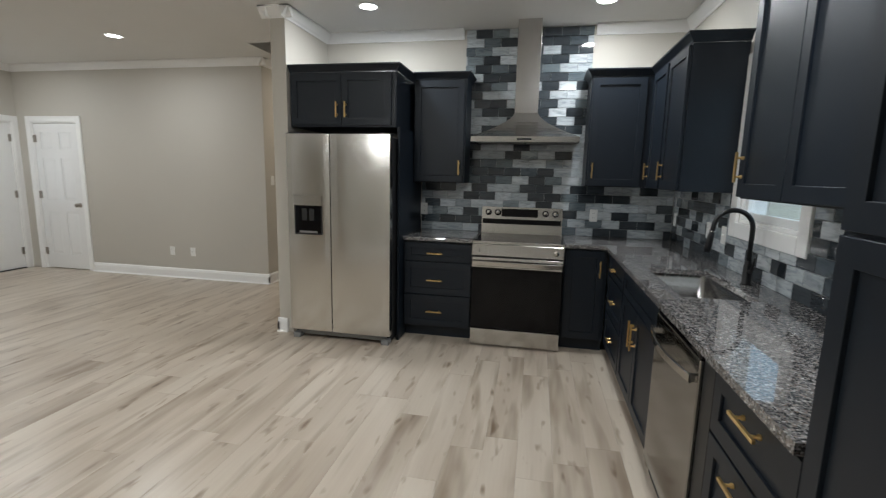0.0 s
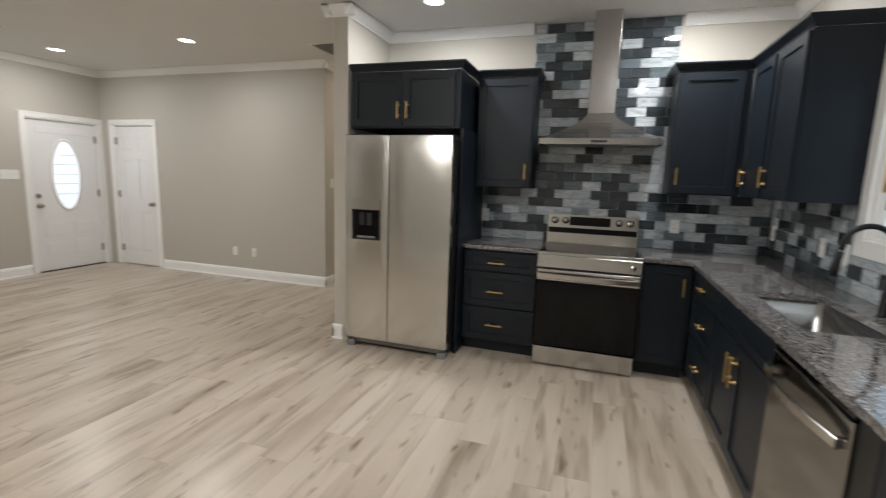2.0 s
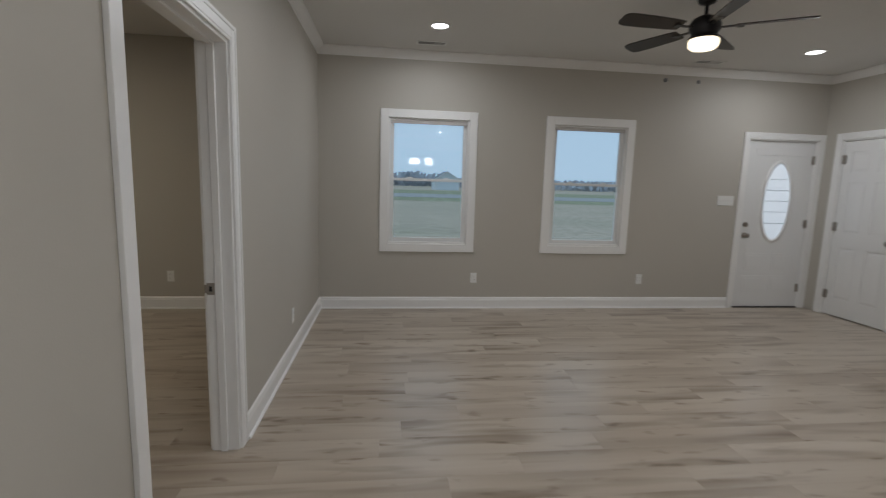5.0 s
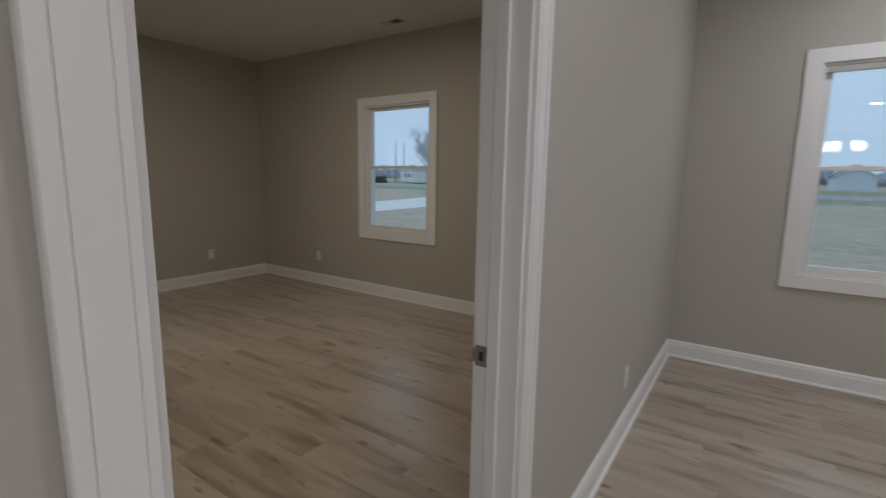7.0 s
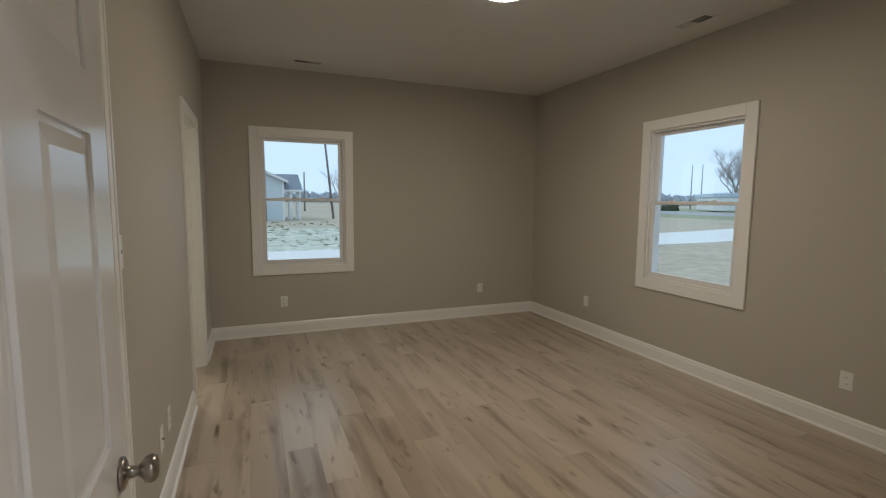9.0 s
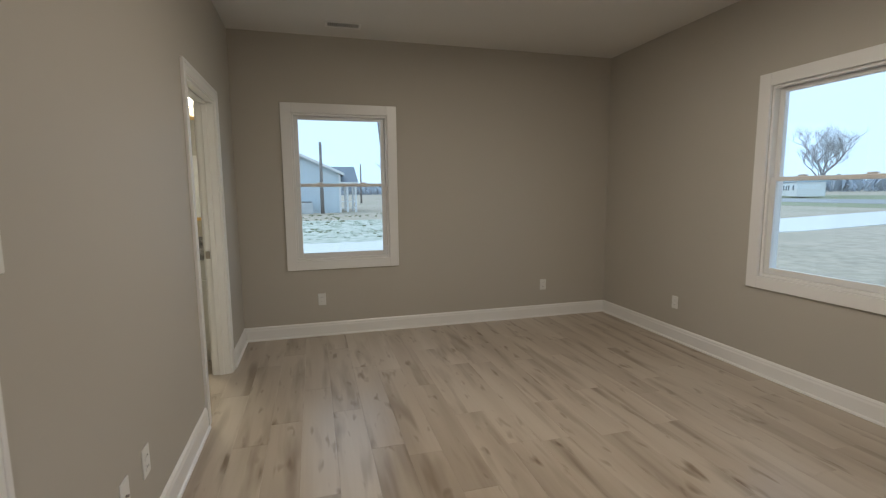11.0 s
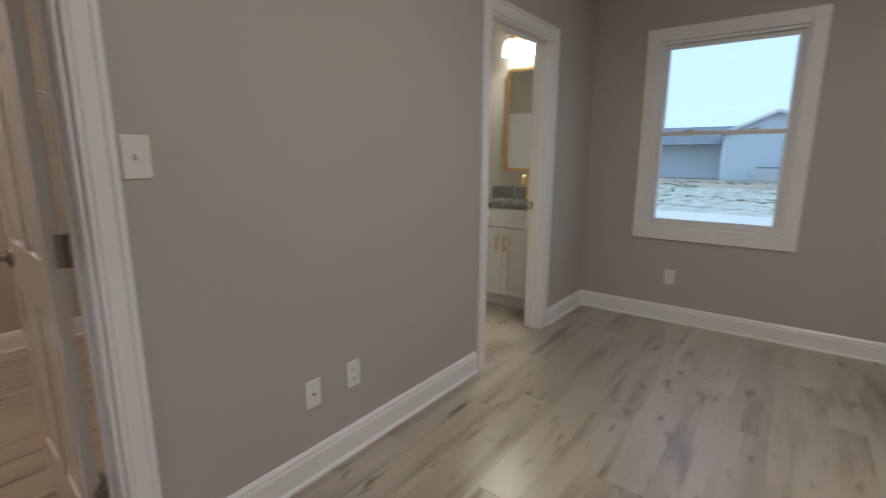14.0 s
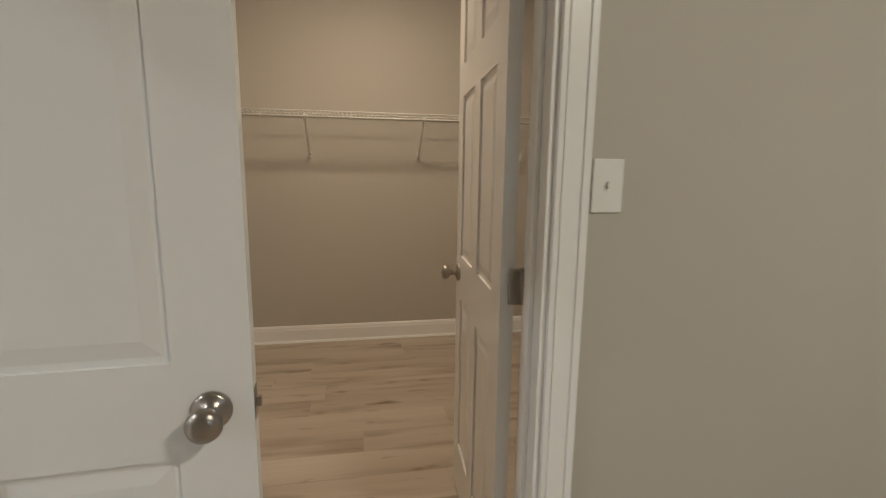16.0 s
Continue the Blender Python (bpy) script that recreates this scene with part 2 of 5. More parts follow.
def box(bm, x0, y0, z0, x1, y1, z1):
    v = [bm.verts.new((x, y, z)) for x in (x0, x1) for y in (y0, y1) for z in (z0, z1)]
    for f in ((0, 1, 3, 2), (4, 6, 7, 5), (0, 4, 5, 1), (2, 3, 7, 6), (0, 2, 6, 4), (1, 5, 7, 3)):
        bm.faces.new([v[i] for i in f])
    return v


def bevelled(bm, w, seg=2):
    bmesh.ops.bevel(bm, geom=list(bm.edges), offset=w, segments=seg, affect='EDGES', profile=0.5, clamp_overlap=True)
    return bm


def block(x0, y0, z0, x1, y1, z1, w=0.003, seg=2):
    bm = bmesh.new()
    box(bm, min(x0, x1), min(y0, y1), min(z0, z1), max(x0, x1), max(y0, y1), max(z0, z1))
    return bevelled(bm, w, seg) if w else bm


def blocks(items, w=0.0, seg=1):
    bm = bmesh.new()
    for it in items:
        box(bm, *it)
    return bevelled(bm, w, seg) if w else bm


def tube(pts, r, seg=12, bm=None, caps=True):
    """A round bar along points; r a number or one number a point."""
    bm = bm or bmesh.new()
    pts = [Vector(p) for p in pts]
    rs = r if isinstance(r, (list, tuple)) else [r] * len(pts)
    rings, up = [], None
    for i, p in enumerate(pts):
        d = (pts[min(i + 1, len(pts) - 1)] - pts[max(i - 1, 0)]).normalized()
        if up is None:
            up = Vector((0, 0, 1)) if abs(d.z) < 0.9 else Vector((1, 0, 0))
        a = d.cross(up).normalized()
        up = a.cross(d).normalized()
        rings.append([bm.verts.new(p + (a * math.cos(k * 2 * math.pi / seg) + up * math.sin(k * 2 * math.pi / seg)) * rs[i]) for k in range(seg)])
    for q, s in zip(rings, rings[1:]):
        for k in range(seg):
            bm.faces.new((q[k], q[(k + 1) % seg], s[(k + 1) % seg], s[k])).smooth = True
    if caps:
        bm.faces.new(rings[0][::-1])
        bm.faces.new(rings[-1])
    return bm


def lathe(profile, seg=24, bm=None, at=(0, 0, 0), turn=None):
    """A turned body from (radius, height) pairs, about z."""
    bm = bm or bmesh.new()
    turn = turn or Matrix.Identity(4)
    rings = []
    for r, z in profile:
        if r < 1e-6:
            rings.append([bm.verts.new(Vector(at) + turn @ Vector((0, 0, z)))])
        else:
            rings.append([bm.verts.new(Vector(at) + turn @ Vector((r * math.cos(k * 2 * math.pi / seg), r * math.sin(k * 2 * math.pi / seg), z))) for k in range(seg)])
    for q, s in zip(rings, rings[1:]):
        for k in range(seg):
            a, b2 = q[k % len(q)], q[(k + 1) % len(q)]
            c, d = s[(k + 1) % len(s)], s[k % len(s)]
            vs = []
            for v in (a, b2, c, d):
                if v not in vs:
                    vs.append(v)
            if len(vs) > 2:
                bm.faces.new(vs).smooth = True
    return bm


def flat_bar(pts, z0, z1, th, w=0.0035):
    """A flat bar on edge, bowed along (x, y) points, with rounded long edges."""
    bm = bmesh.new()
    rings = []
    for x, y in pts:
        sec = ((0, z0 + w), (0, z1 - w), (w, z1), (th - w, z1), (th, z1 - w), (th, z0 + w), (th - w, z0), (w, z0))
        rings.append([bm.verts.new((x, y + o, z)) for o, z in sec])
    for q, r in zip(rings, rings[1:]):
        for k in range(8):
            bm.faces.new((q[k], q[(k + 1) % 8], r[(k + 1) % 8], r[k]))
    bm.faces.new(rings[0][::-1])
    bm.faces.new(rings[-1])
    return bm


def part(name, bm, material, parent=None, label=""):
    me = bpy.data.meshes.new(name)
    bmesh.ops.recalc_face_normals(bm, faces=list(bm.faces))
    bm.to_mesh(me)
    bm.free()
    me.materials.append(material)
    ob = new(name, me)
    ob.parent = parent
    return tagged(ob, label)


def thing(name, label, category, m, group="", kind=""):
    ob = new(name)
    ob.empty_display_size = 0.1
    ob.matrix_world = m
    return tagged(ob, label, category, group, kind)


def struct(name, bm, material, label, category):
    return tagged(part(name, bm, material), label, category, "", "structure")


def walled(axis, f0, f1, a0, a1, z0, z1, holes=()):
    """A wall with openings: boxes round the holes (a0, a1, z0, z1)."""
    bm = bmesh.new()
    cuts = sorted({a0, a1, *[h[0] for h in holes], *[h[1] for h in holes]})
    for p, q in zip(cuts, cuts[1:]):
        spans = [(z0, z1)]
        for h in holes:
            if h[0] <= p + 1e-6 and h[1] >= q - 1e-6:
                spans = [s for lo, hi in spans for s in ((lo, min(hi, h[2])), (max(lo, h[3]), hi)) if s[1] - s[0] > 1e-4]
        for lo, hi in spans:
            if axis == 'x':
                box(bm, f0, p, lo, f1, q, hi)
            else:
                box(bm, p, f0, lo, q, f1, hi)
    bmesh.ops.remove_doubles(bm, verts=list(bm.verts), dist=1e-5)
    return bm


# ---------- the rooms ----------
XW, XE, YN, YK, YS = -6.88, 1.47, 5.89, 5.10, -0.055
BN, BS, BE = -0.190, -5.16, -3.05
WIN_Z0, WIN_Z1 = 0.74, 2.10
W1, W2, BW, SW = (0.688, 1.565), (2.522, 3.387), (-3.26, -2.367), (-4.424, -3.548)
KWIN = (2.99, 3.70, 1.21, 2.12)
DTOP = 2.045

wins = [(*W1, WIN_Z0, WIN_Z1), (*W2, WIN_Z0, WIN_Z1), (*BW, WIN_Z0, WIN_Z1), (4.91, 5.82, 0, DTOP)]
struct("wall_west", walled('x', XW - 0.16, XW, -5.32, 8.6, 0, H, wins), WALL, "greige painted outer wall with white trim", "wall")
struct("wall_south", walled('y', BS - 0.16, BS, XW, 1.63, 0, H, [(*SW, WIN_Z0, WIN_Z1)]), WALL, "greige painted bedroom end wall", "wall")
struct("wall_east", walled('x', XE, XE + 0.16, BS, 8.6, 0, H, [KWIN]), WALL, "greige painted kitchen wall with a small window", "wall")
struct("wall_north_living", walled('y', YN, YN + 0.12, XW, -3.10, 0, H, [(-6.64, -5.88, 0, DTOP)]), WALL, "greige painted living room wall", "wall")
struct("wall_north_kitchen", walled('y', YK, YK + 0.12, -1.87, XE, 0, H), WALL, "greige painted wall behind the kitchen units", "wall")
struct("wall_wing", walled('x', -2.003, -1.87, 4.30, 8.48, 0, H), WALL, "greige wing wall beside the refrigerator", "wall")
struct("wall_hall", walled('x', -3.22, -3.10, YN + 0.12, 8.48, 0, H, [(6.98, 7.74, 0, DTOP)]), WALL, "greige painted hall wall", "wall")
struct("wall_north_far", walled('y', 8.48, 8.6, XW, XE, 0, H), WALL, "greige painted far end wall of the hall", "wall")
struct("wall_between", walled('y', BN, YS, XW, XE, 0, H, [(-4.100, -3.185, 0, DTOP)]), WALL, "greige wall between living room and bedroom", "wall")
struct("wall_bedroom_east", walled('x', BE, -2.93, BS, BN, 0, H, [(-1.68, -0.92, 0, DTOP), (-4.38, -3.575, 0, DTOP)]), WALL, "greige bedroom wall with closet and bathroom doorways", "wall")
struct("wall_closet_back", walled('x', -0.45, -0.33, BS, BN, 0, H), WALL, "greige closet back wall", "wall")
struct("wall_closet_side", walled('y', -3.02, -2.90, -2.93, -0.45, 0, H), WALL, "greige wall between closet and bathroom", "wall")
struct("ceiling", blocks([(XW - 0.16, -5.32, H, XE + 0.16, 8.6, H + 0.12)]), CEIL, "flat white painted ceiling", "ceiling")
floor = struct("floor", blocks([(XW, BS, -0.12, XE, 8.48, -0.006)]), JOINT, "greyed oak vinyl plank floor", "floor")


def strip(name, runs, profile, material, label, category):
    """Moulding along a wall: runs of (axis, wall face, side, a0, a1); profile of (out, z) pairs."""
    bm = bmesh.new()
    for axis, f, side, a0, a1 in runs:
        ring = []
        for a in (a0, a1):
            ring.append([bm.verts.new((f + side * o, a, z) if axis == 'x' else (a, f + side * o, z)) for o, z in profile])
        k = len(profile)
        for i in range(k):
            bm.faces.new((ring[0][i], ring[0][(i + 1) % k], ring[1][(i + 1) % k], ring[1][i]))
        bm.faces.new(ring[0][::-1])
        bm.faces.new(ring[1])
    return struct(name, bm, material, label, category)


BASE = [(0, 0), (0.016, 0), (0.016, 0.095), (0.012, 0.108), (0.012, 0.116), (0.005, 0.128), (0, 0.130)]
SHOE = [(0.016, 0), (0.028, 0), (0.026, 0.010), (0.016, 0.016)]
CROWN = [(0, H - 0.085), (0.010, H - 0.085), (0.014, H - 0.074), (0.030, H - 0.060), (0.052, H - 0.030), (0.064, H - 0.016), (0.072, H - 0.012), (0.072, H - 0.001), (0, H - 0.001)]
base_runs = [
    ('x', XW, 1, YS, 4.83), ('y', YN, -1, -5.80, -3.084), ('x', -3.10, 1, 5.874, 6.90), ('x', -3.10, 1, 7.82, 8.48),
    ('y', 4.30, -1, -2.019, -1.92), ('x', -2.003, -1, 4.284, 8.48),
    ('y', YS, 1, XW, -4.185), ('y', YS, 1, -3.10, 0.8), ('x', XW, 1, BS, BN), ('y', BS, 1, XW, BE), ('x', BE, -1, BS, -4.463), ('x', BE, -1, -3.492, -1.765), ('x', BE, -1, -0.835, BN),
    ('y', BN, -1, XW, -4.185),
    ('x', -0.45, -1, -2.90, BN), ('y', -2.90, 1, -2.93, -0.45), ('y', BN, -1, -2.93, -0.45), ('x', -2.93, 1, -2.90, -1.765)]
strip("baseboard", base_runs, BASE, TRIM, "white painted profiled baseboard", "baseboard")
strip("shoe_moulding", base_runs, SHOE, TRIM, "white quarter-round along the baseboard", "trim")
crown_runs = [('x', XW, 1, YS, YN), ('y', YN, -1, XW, -3.028), ('x', -3.10, 1, 5.82, 8.48), ('y', YS, 1, XW, XE), ('x', XE, -1, YS, YK),
              ('y', YK, -1, -1.87, -0.49), ('y', YK, -1, 0.69, XE), ('x', -1.87, 1, 4.228, YK), ('x', -2.003, -1, 4.228, 8.48), ('y', 4.30, -1, -2.075, -1.798)]
strip("crown_moulding", crown_runs, CROWN, TRIM, "white cove crown moulding under the ceiling", "trim")

# ---------- windows and doors ----------


def window(name, m, w, h, label, rail=0.52, blind=False, casing=0.09):
    """Local: x across, y = 0 the room's wall face, room at -y; z from the opening's sill."""
    t = thing(name, label, "window", m, "", "structure")
    c = casing
    part("casing", blocks([(-c, -0.02, -c, 0, 0.002, h + c), (w, -0.02, -c, w + c, 0.002, h + c), (0.0, -0.02, h, w, 0.002, h + c), (0.0, -0.02, -c, w, 0.002, 0)], 0.003), TRIM, t, "flat white painted casing")
    part("jamb", blocks([(0, 0.0025, 0, 0.018, 0.14, h), (w - 0.018, 0.0025, 0, w, 0.14, h), (0.018, 0.0025, h - 0.018, w - 0.018, 0.14, h), (0.018, 0.0025, 0, w - 0.018, 0.14, 0.022)], 0.002), TRIM, t)
    z = h * rail
    s = 0.040

    def sash(nm, y0, y1, z0, z1, b):
        x0, x1 = 0.019, w - 0.019
        part(nm, blocks([(x0, y0, z0, x0 + s, y1, z1), (x1 - s, y0, z0, x1, y1, z1), (x0 + s, y0, z0, x1 - s, y1, z0 + b), (x0 + s, y0, z1 - 0.030, x1 - s, y1, z1)], 0.003), VINYL, t, "white vinyl sash")
        g = part("pane", blocks([(x0 + s, (y0 + y1) / 2 - 0.003, z0 + b, x1 - s, (y0 + y1) / 2 + 0.003, z1 - 0.030)]), GLASS, t, "clear glass pane")
        g.visible_shadow = False
    sash("lower_sash", 0.018, 0.046, 0.023, z + 0.015, 0.045)
    sash("upper_sash", 0.048, 0.078, z - 0.015, h - 0.019, 0.030)
    for u in (0.27, 0.73):
        part("sash_lock", block(w * u - 0.03, 0.020, z + 0.0155, w * u + 0.03, 0.044, z + 0.028, 0.005), VINYL, t, "white sash lock")
    if blind:
        part("blind_headrail", blocks([(0.02, 0.0035, h - 0.058, w - 0.02, 0.016, h - 0.020)], 0.004, 2), GREYB, t, "slim grey rolled-up shade at the top")
    return t


RW = 90   # room lies to the east: local -y points to +x
window("window_1", pose(XW, W1[0], WIN_Z0, 0, 0, RW), W1[1] - W1[0], WIN_Z1 - WIN_Z0, "white double-hung window with a rolled grey shade", blind=True)
window("window_2", pose(XW, W2[0], WIN_Z0, 0, 0, RW), W2[1] - W2[0], WIN_Z1 - WIN_Z0, "white double-hung window beside the front door", blind=True)
window("window_3", pose(XW, BW[0], WIN_Z0, 0, 0, RW), BW[1] - BW[0], WIN_Z1 - WIN_Z0, "white double-hung bedroom window facing the road")
window("window_4", pose(SW[1], BS, WIN_Z0, 0, 0, 180) @ pose(0, 0, 0), SW[1] - SW[0], WIN_Z1 - WIN_Z0, "white double-hung bedroom window facing a neighbour's house")
window("window_5", pose(XE, KWIN[1], KWIN[2], 0, 0, -90), KWIN[1] - KWIN[0], KWIN[3] - KWIN[2], "small white kitchen window above the sink")


def casing_round(t, w, h, depth, both=True, c=0.085):
    """Jambs, stop and casings of a doorway. Local: x across, y = 0 one wall face, y = depth the other."""
    part("jamb", blocks([(0, 0.0, 0, 0.018, depth, h), (w - 0.018, 0.0, 0, w, depth, h), (0.018, 0.0, h - 0.018, w - 0.018, depth, h)], 0.002), TRIM, t, "white painted door jamb")
    for y, s in ((0, -1), (depth, 1))[:2 if both else 1]:
        its = []
        for lo, hi, d in ((0.008, 0.022, 0.0135), (0.022, 0.066, 0.0155), (0.066, c, 0.0185)):
            a, b = sorted((y, y + s * d))
            its += [(-hi + 0.012, a, 0, -lo + 0.012, b, h + hi - 0.012), (w + lo - 0.012, a, 0, w + hi - 0.012, b, h + hi - 0.012), (-lo + 0.012, a, h + lo - 0.012, w + lo - 0.012, b, h + hi - 0.012)]
        part("casing", blocks(its, 0.002), TRIM, t, "white moulded door casing")


def six_panel(w, h, th=0.035, top=True):
    """A moulded six-panel leaf, local x from 0 to w, y from 0 to th."""
    bm = bmesh.new()
    sx = 0.105 * w / 0.76
    mid = 0.10 * w / 0.76
    cols = [(sx, w / 2 - mid / 2), (w / 2 + mid / 2, w - sx)]
    rows = [(0.20, 0.80), (0.97, 1.55), (1.66, h - 0.12)]
    if not top:
        rows = rows[:1]
    box(bm, 0, 0.007, 0, w, th - 0.007, h)
    xs = [0, cols[0][0], cols[0][1], cols[1][0], cols[1][1], w]
    for y0, y1 in ((0, 0.007), (th - 0.007, th)):
        zz = [0] + [z for r in rows for z in r] + [h]
        for i in range(0, len(zz), 2):
            box(bm, 0, y0, zz[i], w, y1, zz[i + 1])
        for r in rows:
            for i in (0, 2, 4):
                box(bm, xs[i], y0, r[0], xs[i + 1], y1, r[1])
            for a, b in cols:
                g = 0.028
                outer = y0 if y0 == 0 else y1
                inner = 0.007 if y0 == 0 else th - 0.007
                face = outer + (0.002 if y0 == 0 else -0.002)
                lo = [bm.verts.new((x, inner, z)) for x, z in ((a + 0.012, r[0] + 0.012), (b - 0.012, r[0] + 0.012), (b - 0.012, r[1] - 0.012), (a + 0.012, r[1] - 0.012))]
                hi = [bm.verts.new((x, face, z)) for x, z in ((a + g + 0.012, r[0] + g + 0.012), (b - g - 0.012, r[0] + g + 0.012), (b - g - 0.012, r[1] - g - 0.012), (a + g + 0.012, r[1] - g - 0.012))]
                bm.faces.new(hi)
                for k in range(4):
                    bm.faces.new((lo[k], lo[(k + 1) % 4], hi[(k + 1) % 4], hi[k]))
    return bm


def knob(parent, x, y, z, side, label="satin nickel round door knob"):
    t = Matrix.Rotation(radians(90 if side < 0 else -90), 4, 'X')
    prof = [(0, 0), (0.033, 0), (0.033, 0.006), (0.027, 0.010), (0.013, 0.014), (0.011, 0.030), (0.016, 0.036), (0.026, 0.044), (0.0285, 0.054), (0.025, 0.063), (0.012, 0.068), (0, 0.0685)]
    return part("door_knob", lathe(prof, 24, at=(x, y, z), turn=t), NICKEL, parent, label)


def hinge(parent, x, y, z):
    bm = block(x - 0.036, y - 0.002, z - 0.045, x, y + 0.002, z + 0.045, 0.001, 1)
    tube([(x, y, z - 0.046), (x, y, z + 0.046)], 0.007, 10, bm)
    return part("hinge", bm, NICKEL, parent, "satin nickel butt hinge")


# front door, in the west wall
d1 = thing("door_1", "white front door with an oval glass light, closed", "door", pose(XW, 4.91, 0, 0, 0, 90), "", "structure")
casing_round(d1, 0.91, DTOP, 0.16, both=False)
leaf = blocks([(0.019, 0.02, 0.012, 0.891, 0.06, DTOP - 0.02)], 0.002)
dl = part("leaf", leaf, DOORW, d1, "white steel door leaf")
cx, cz, ra, rb = 0.455, 1.31, 0.175, 0.46


def oval(bm, a0, b0, a1, b1, y0, y1, seg=40):
    rings = []
    for a, b, y in ((a0, b0, y1), (a0, b0, y0), (a1, b1, y0), (a1, b1, y1)):
        rings.append([bm.verts.new((cx + a * math.cos(k * 2 * math.pi / seg), y, cz + b * math.sin(k * 2 * math.pi / seg))) for k in range(seg)])
    for q, s in zip(rings, rings[1:]):
        for k in range(seg):
            bm.faces.new((q[k], q[(k + 1) % seg], s[(k + 1) % seg], s[k])).smooth = True
    return bm


part("oval_frame", oval(bmesh.new(), ra + 0.035, rb + 0.035, ra - 0.002, rb - 0.002, 0.008, 0.0198), TRIM, d1, "white oval moulding")
bm = bmesh.new()
bm.faces.new([bm.verts.new((cx + ra * math.cos(k * 2 * math.pi / 40), 0.0170, cz + rb * math.sin(k * 2 * math.pi / 40))) for k in range(40)])
# the leaf behind is solid, so emission imitates daylight through the pane
OVALG = emit("daylight_glow_glass", (0.74, 0.86, 0.95), 0.85)
part("oval_pane", bm, OVALG, d1, "frosted oval glass, its own glow standing in for daylight")
for zz in (1.05, 1.19, 1.32, 1.45, 1.58):
    dx = ra * math.sqrt(max(0, 1 - ((zz - cz) / rb) ** 2)) - 0.004
    part("glazing_line", tube([(cx - dx, 0.0145, zz), (cx + dx, 0.0145, zz)], 0.0025, 6), GREYP, d1, "grey came across the glass")
for a, b in ((0.12, 0.42), (0.49, 0.79)):
    for r0, r1 in ((0.20, 0.40), (0.48, 0.68)):
        part("raised_panel", blocks([(a, 0.0155, r0, b, 0.0196, r1), (a + 0.03, 0.012, r0 + 0.03, b - 0.03, 0.0155, r1 - 0.03)], 0.003), DOORW, d1)
part("head_panel", blocks([(0.12, 0.0155, 1.86, 0.79, 0.0196, 1.94)], 0.003), DOORW, d1)
knob(d1, 0.085, 0.0195, 0.90, -1)
part("deadbolt", lathe([(0, 0), (0.03, 0), (0.03, 0.012), (0.024, 0.02), (0, 0.02)], 20, at=(0.085, 0.0195, 1.03), turn=Matrix.Rotation(radians(90), 4, 'X')), NICKEL, d1, "satin nickel deadbolt")
for z in (0.25, 1.05, 1.82):
    part("hinge", block(0.862, 0.004, z - 0.05, 0.905, 0.0195, z + 0.05, 0.002), NICKEL, d1, "nickel hinge")
part("threshold", block(0.02, -0.01, 0, 0.89, 0.12, 0.012, 0.003), BLACKP, d1, "dark door sill")

# coat closet door, in the living room's north wall
d2 = thing("door_2", "white six-panel closet door, closed", "door", pose(-6.64, YN, 0), "", "structure")
casing_round(d2, 0.76, DTOP, 0.12, both=False)
part("leaf", (lambda b: (bmesh.ops.translate(b, verts=list(b.verts), vec=(0.020, 0.012, 0.012)), b)[1])(six_panel(0.72, DTOP - 0.034)), DOORW, d2, "white moulded six-panel leaf")
knob(d2, 0.675, 0.012, 0.92, -1)
for z in (0.25, 1.05, 1.82):
    part("hinge", block(0.012, -0.004, z - 0.05, 0.055, 0.011, z + 0.05, 0.002), NICKEL, d2, "nickel hinge")

# bedroom door: in the wall between, swung into the bedroom
d3 = thing("door_3", "white six-panel bedroom door, open into the room", "door", pose(-4.100, BN, 0), "", "structure")
casing_round(d3, 0.915, DTOP, YS - BN)
part("stop", blocks([(0.018, 0.045, 0, 0.03, 0.080, DTOP - 0.018), (0.885, 0.045, 0, 0.897, 0.080, DTOP - 0.018), (0.03, 0.045, DTOP - 0.03, 0.885, 0.080, DTOP - 0.018)], 0.002), TRIM, d3)
part("strike_plate", blocks([(0.0182, 0.004, 0.830, 0.0205, 0.042, 0.890), (0.0182, -0.006, 0.840, 0.0205, 0.004, 0.880)], 0.0005), NICKEL, d3, "nickel strike plate")
part("strike_hole", blocks([(0.0206, 0.016, 0.847, 0.0215, 0.030, 0.873)]), SLOT, d3, "dark piece painted as the latch hole's shade")
LEAF3 = pose(0.850, -0.016, 0.012, 0, 0, -87.0)
bm = six_panel(0.884, DTOP - 0.034)
bmesh.ops.transform(bm, matrix=LEAF3 , verts=list(bm.verts))
lf = part("leaf", bm, DOORW, d3, "white moulded six-panel leaf")
k = part("door_knob", lathe([(0, 0), (0.033, 0), (0.033, 0.006), (0.027, 0.010), (0.013, 0.014), (0.011, 0.030), (0.016, 0.036), (0.026, 0.044), (0.0285, 0.054), (0.025, 0.063), (0.012, 0.068), (0, 0.0685)], 28, at=LEAF3 @ Vector((0.818, 0.0, 0.885)), turn=LEAF3.to_3x3().to_4x4() @ Matrix.Rotation(radians(90), 4, 'X')), NICKEL, lf, "satin nickel round knob")
lt = LEAF3 @ Matrix.Translation((0.884, 0.0175, 0.885))
bm = blocks([(-0.0005, -0.012, -0.028, 0.0015, 0.012, 0.028), (0.0015, -0.006, -0.008, 0.010, 0.006, 0.008)], 0.0005)
bmesh.ops.transform(bm, matrix=lt, verts=list(bm.verts))
part("latch", bm, NICKEL, lf, "nickel latch plate and bolt")
for z in (0.25, 1.02, 1.80):
    hinge(d3, 0.893, -0.006, z)

